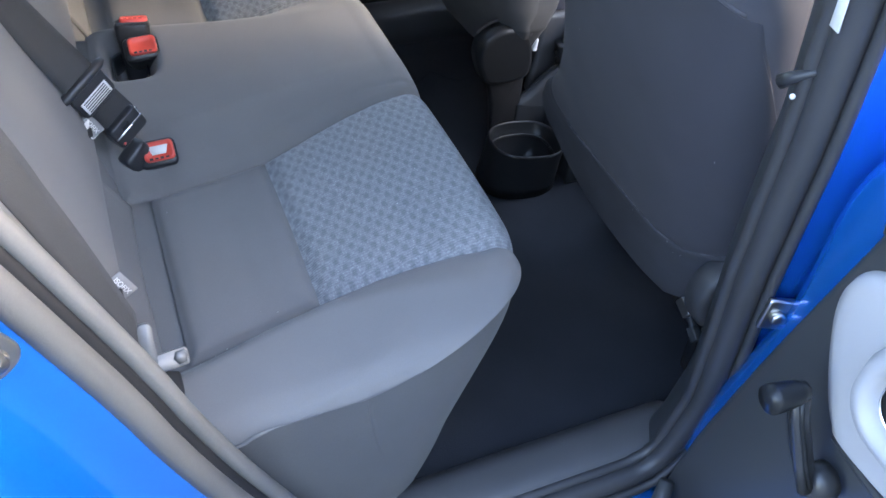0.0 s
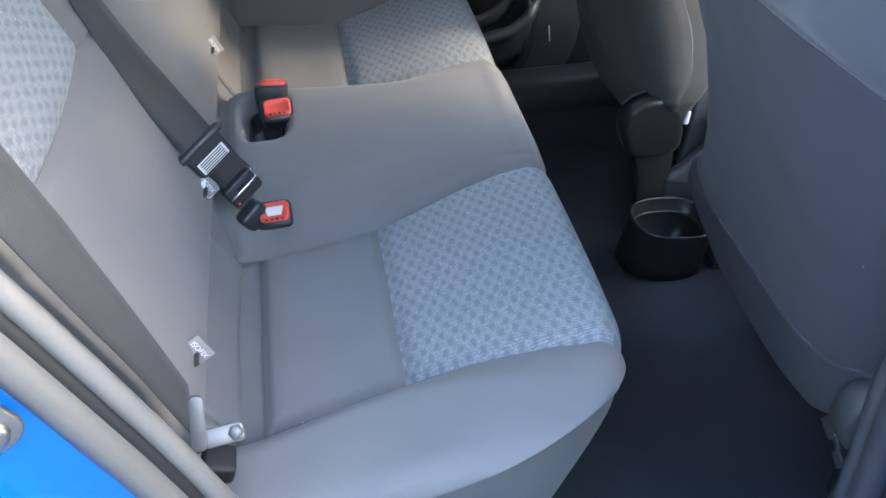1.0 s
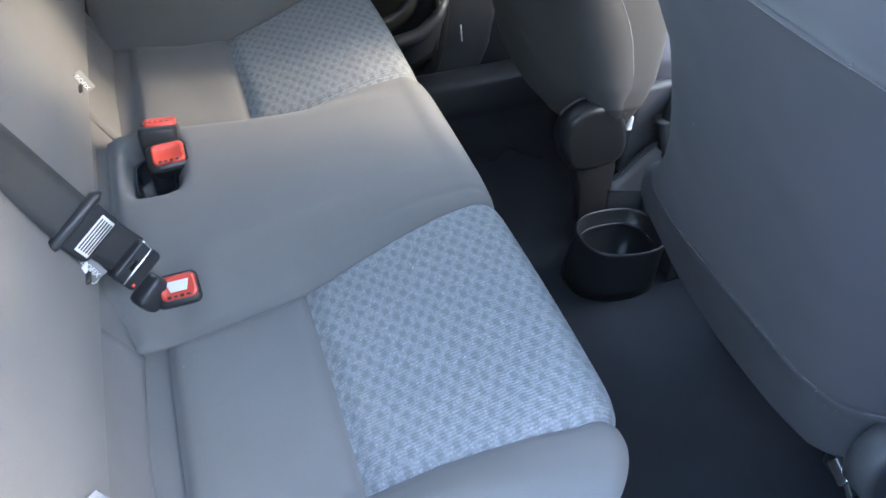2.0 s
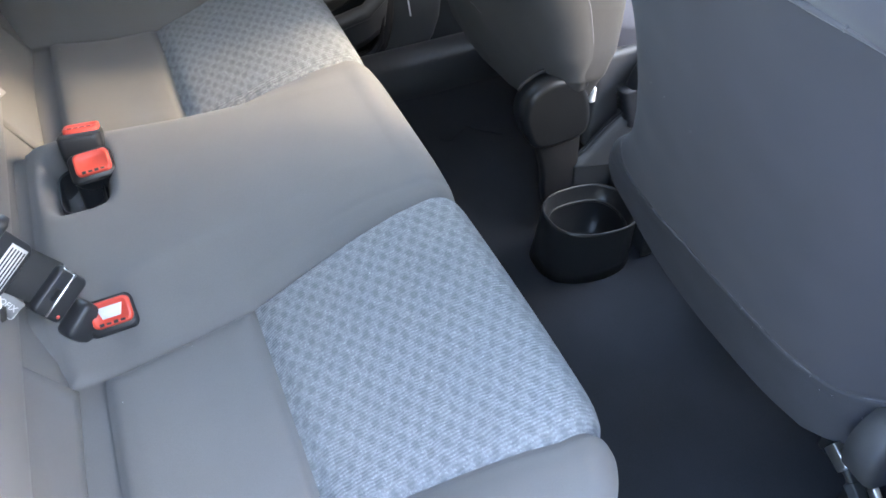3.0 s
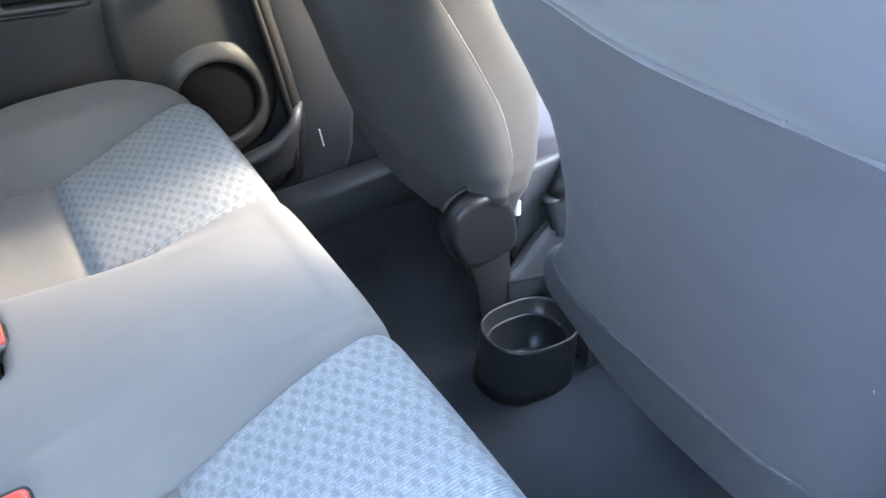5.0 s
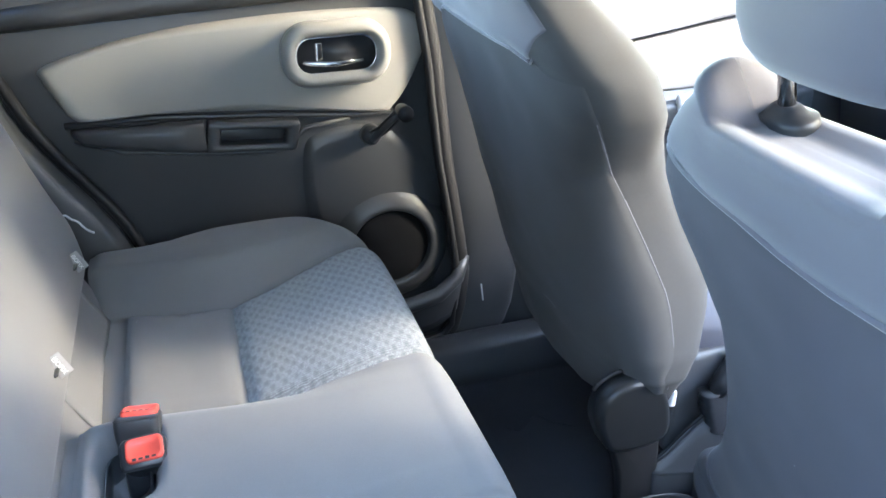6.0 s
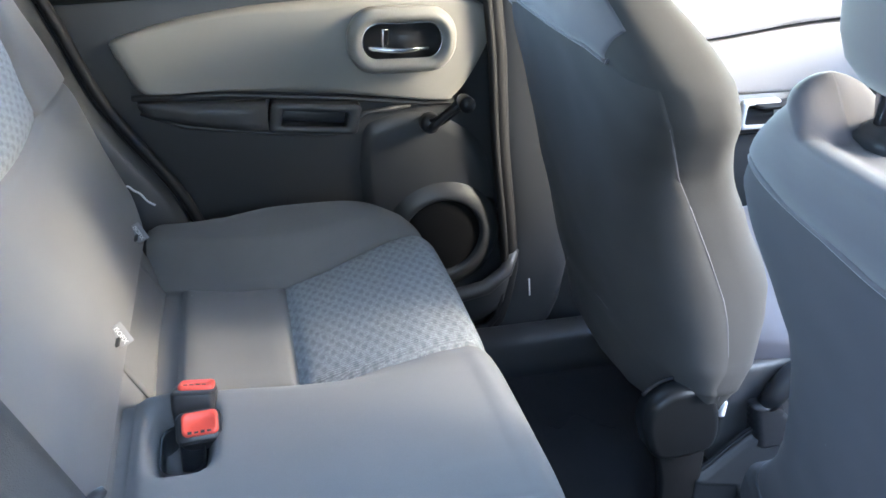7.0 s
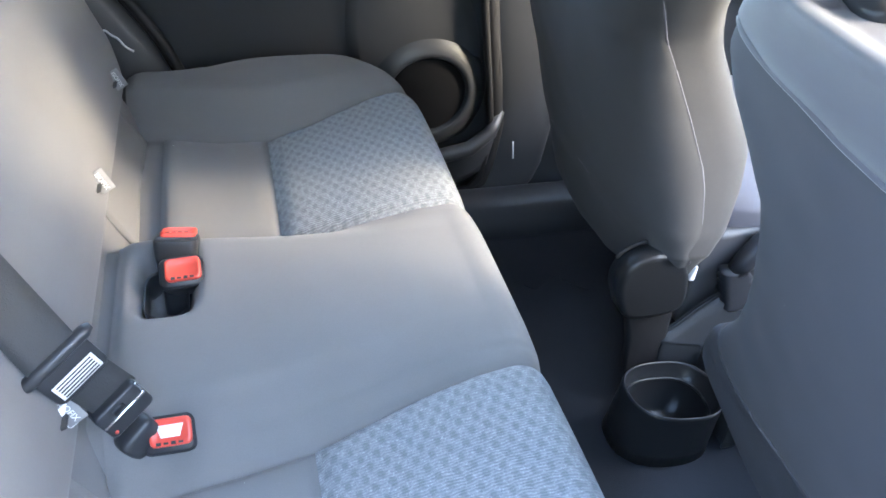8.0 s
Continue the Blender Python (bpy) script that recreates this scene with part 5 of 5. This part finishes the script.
part("bolt_plate", block((0.045, 0.030, 0.008), 0.003, HM, 2), STEEL, hb)
part("bolt_head", turned([(0.009, 0.003), (0.009, 0.010), (0.007, 0.012), (0.001, 0.012)], 6, HM), STEEL, hb)
clip = part("trim_clip", block((0.018, 0.006, 0.004), 0.0015, pose(0.262, -0.622, 0.105, 20, 10, 40), 1), LABEL)
tagged(clip, "small white plastic clip at the foot of the pillar", "clip")
sticker = part("pillar_sticker", block((0.062, 0.017, 0.0016), 0.0004, frame_of((0.1355, -0.6575, 0.785), (-0.96, 0.22, -0.14), (-0.13, 0.05, 0.98)), 1), LABEL)
tagged(sticker, "white paper sticker on the pillar trim", "sticker")
hook = thing("belt_guide", "small dark belt guide with a white pin on the pillar trim", "belt guide")
part("guide_arm", tube([(0.160, -0.660, 0.712), (0.146, -0.653, 0.707), (0.141, -0.642, 0.697), (0.139, -0.634, 0.688)], [0.003, 0.004, 0.006, 0.007], 10), PLASTIC, hook)
part("guide_pin", turned([(0.0026, 0), (0.0026, 0.003), (0.0005, 0.004)], 12, frame_of((0.142, -0.649, 0.682), (-0.6, -0.6, 0.4), (0, 0, 1))), LABEL, hook, "white plastic pin")
th = part("loose_thread", tube([spline([(-0.458, 0.550, 0.472), (-0.452, 0.551, 0.474), (-0.444, 0.551, 0.466), (-0.436, 0.552, 0.460), (-0.427, 0.551, 0.447), (-0.416, 0.550, 0.439)], k / 20) for k in range(21)], 0.0016, 6), THREAD)
tagged(th, "pale loose thread at the edge of the backrest", "thread")
mark = part("paint_mark", block((0.003, 0.003, 0.040), 0.001, pose(0.262, 0.645, 0.150, 0, -6, 0), 1), THREAD)
tagged(mark, "thin pale strip at the foot of the pillar trim", "strip")
edge = part("carpet_edge", tube([spline([(0.220, 0.396, 0.004), (0.236, 0.380, 0.007), (0.258, 0.394, 0.009), (0.282, 0.408, 0.008), (0.307, 0.380, 0.007), (0.34, 0.36, 0.004)], k / 24) for k in range(25)], 0.0014, 6), CARPET)
tagged(edge, "curled black edging of the footwell carpet", "carpet edging")
rng = random.Random(4)
lint = bmesh.new()
for k in range(60):
    x, y = rng.uniform(-0.38, -0.04), rng.uniform(-0.55, 0.5)
    p = cushion(x, y) + Vector((0, 0, 0.0030))
    q = p + Vector((rng.uniform(-1, 1), rng.uniform(-1, 1), 0)).normalized() * rng.uniform(0.0006, 0.0028)
    a, b, c = (lint.verts.new(p), lint.verts.new(q), lint.verts.new(p.lerp(q, 0.5) + Vector((0.0004, 0.0003, 0.0006))))
    lint.faces.new((a, b, c))
for k in range(40):
    z, f = rng.choice((0.30, 0.295, 0.305, 0.33, 0.37, 0.5)) + rng.uniform(-0.012, 0.012), rng.uniform(-0.75, 0.6)
    p = seat_surface(z, -0.345, 1, f) + Vector((-0.0012, 0, 0))
    q = p + Vector((0, rng.uniform(-1, 1), rng.uniform(-0.5, 0.5))).normalized() * rng.uniform(0.001, 0.005)
    a, b, c = (lint.verts.new(p), lint.verts.new(q), lint.verts.new(p.lerp(q, 0.5) + Vector((-0.0005, 0.0003, 0.0006))))
    lint.faces.new((a, b, c))
lint_ob = part("lint", lint, THREAD)
tagged(lint_ob, "pale specks of lint on the seat cloth and seat back", "lint", kind="stuff")
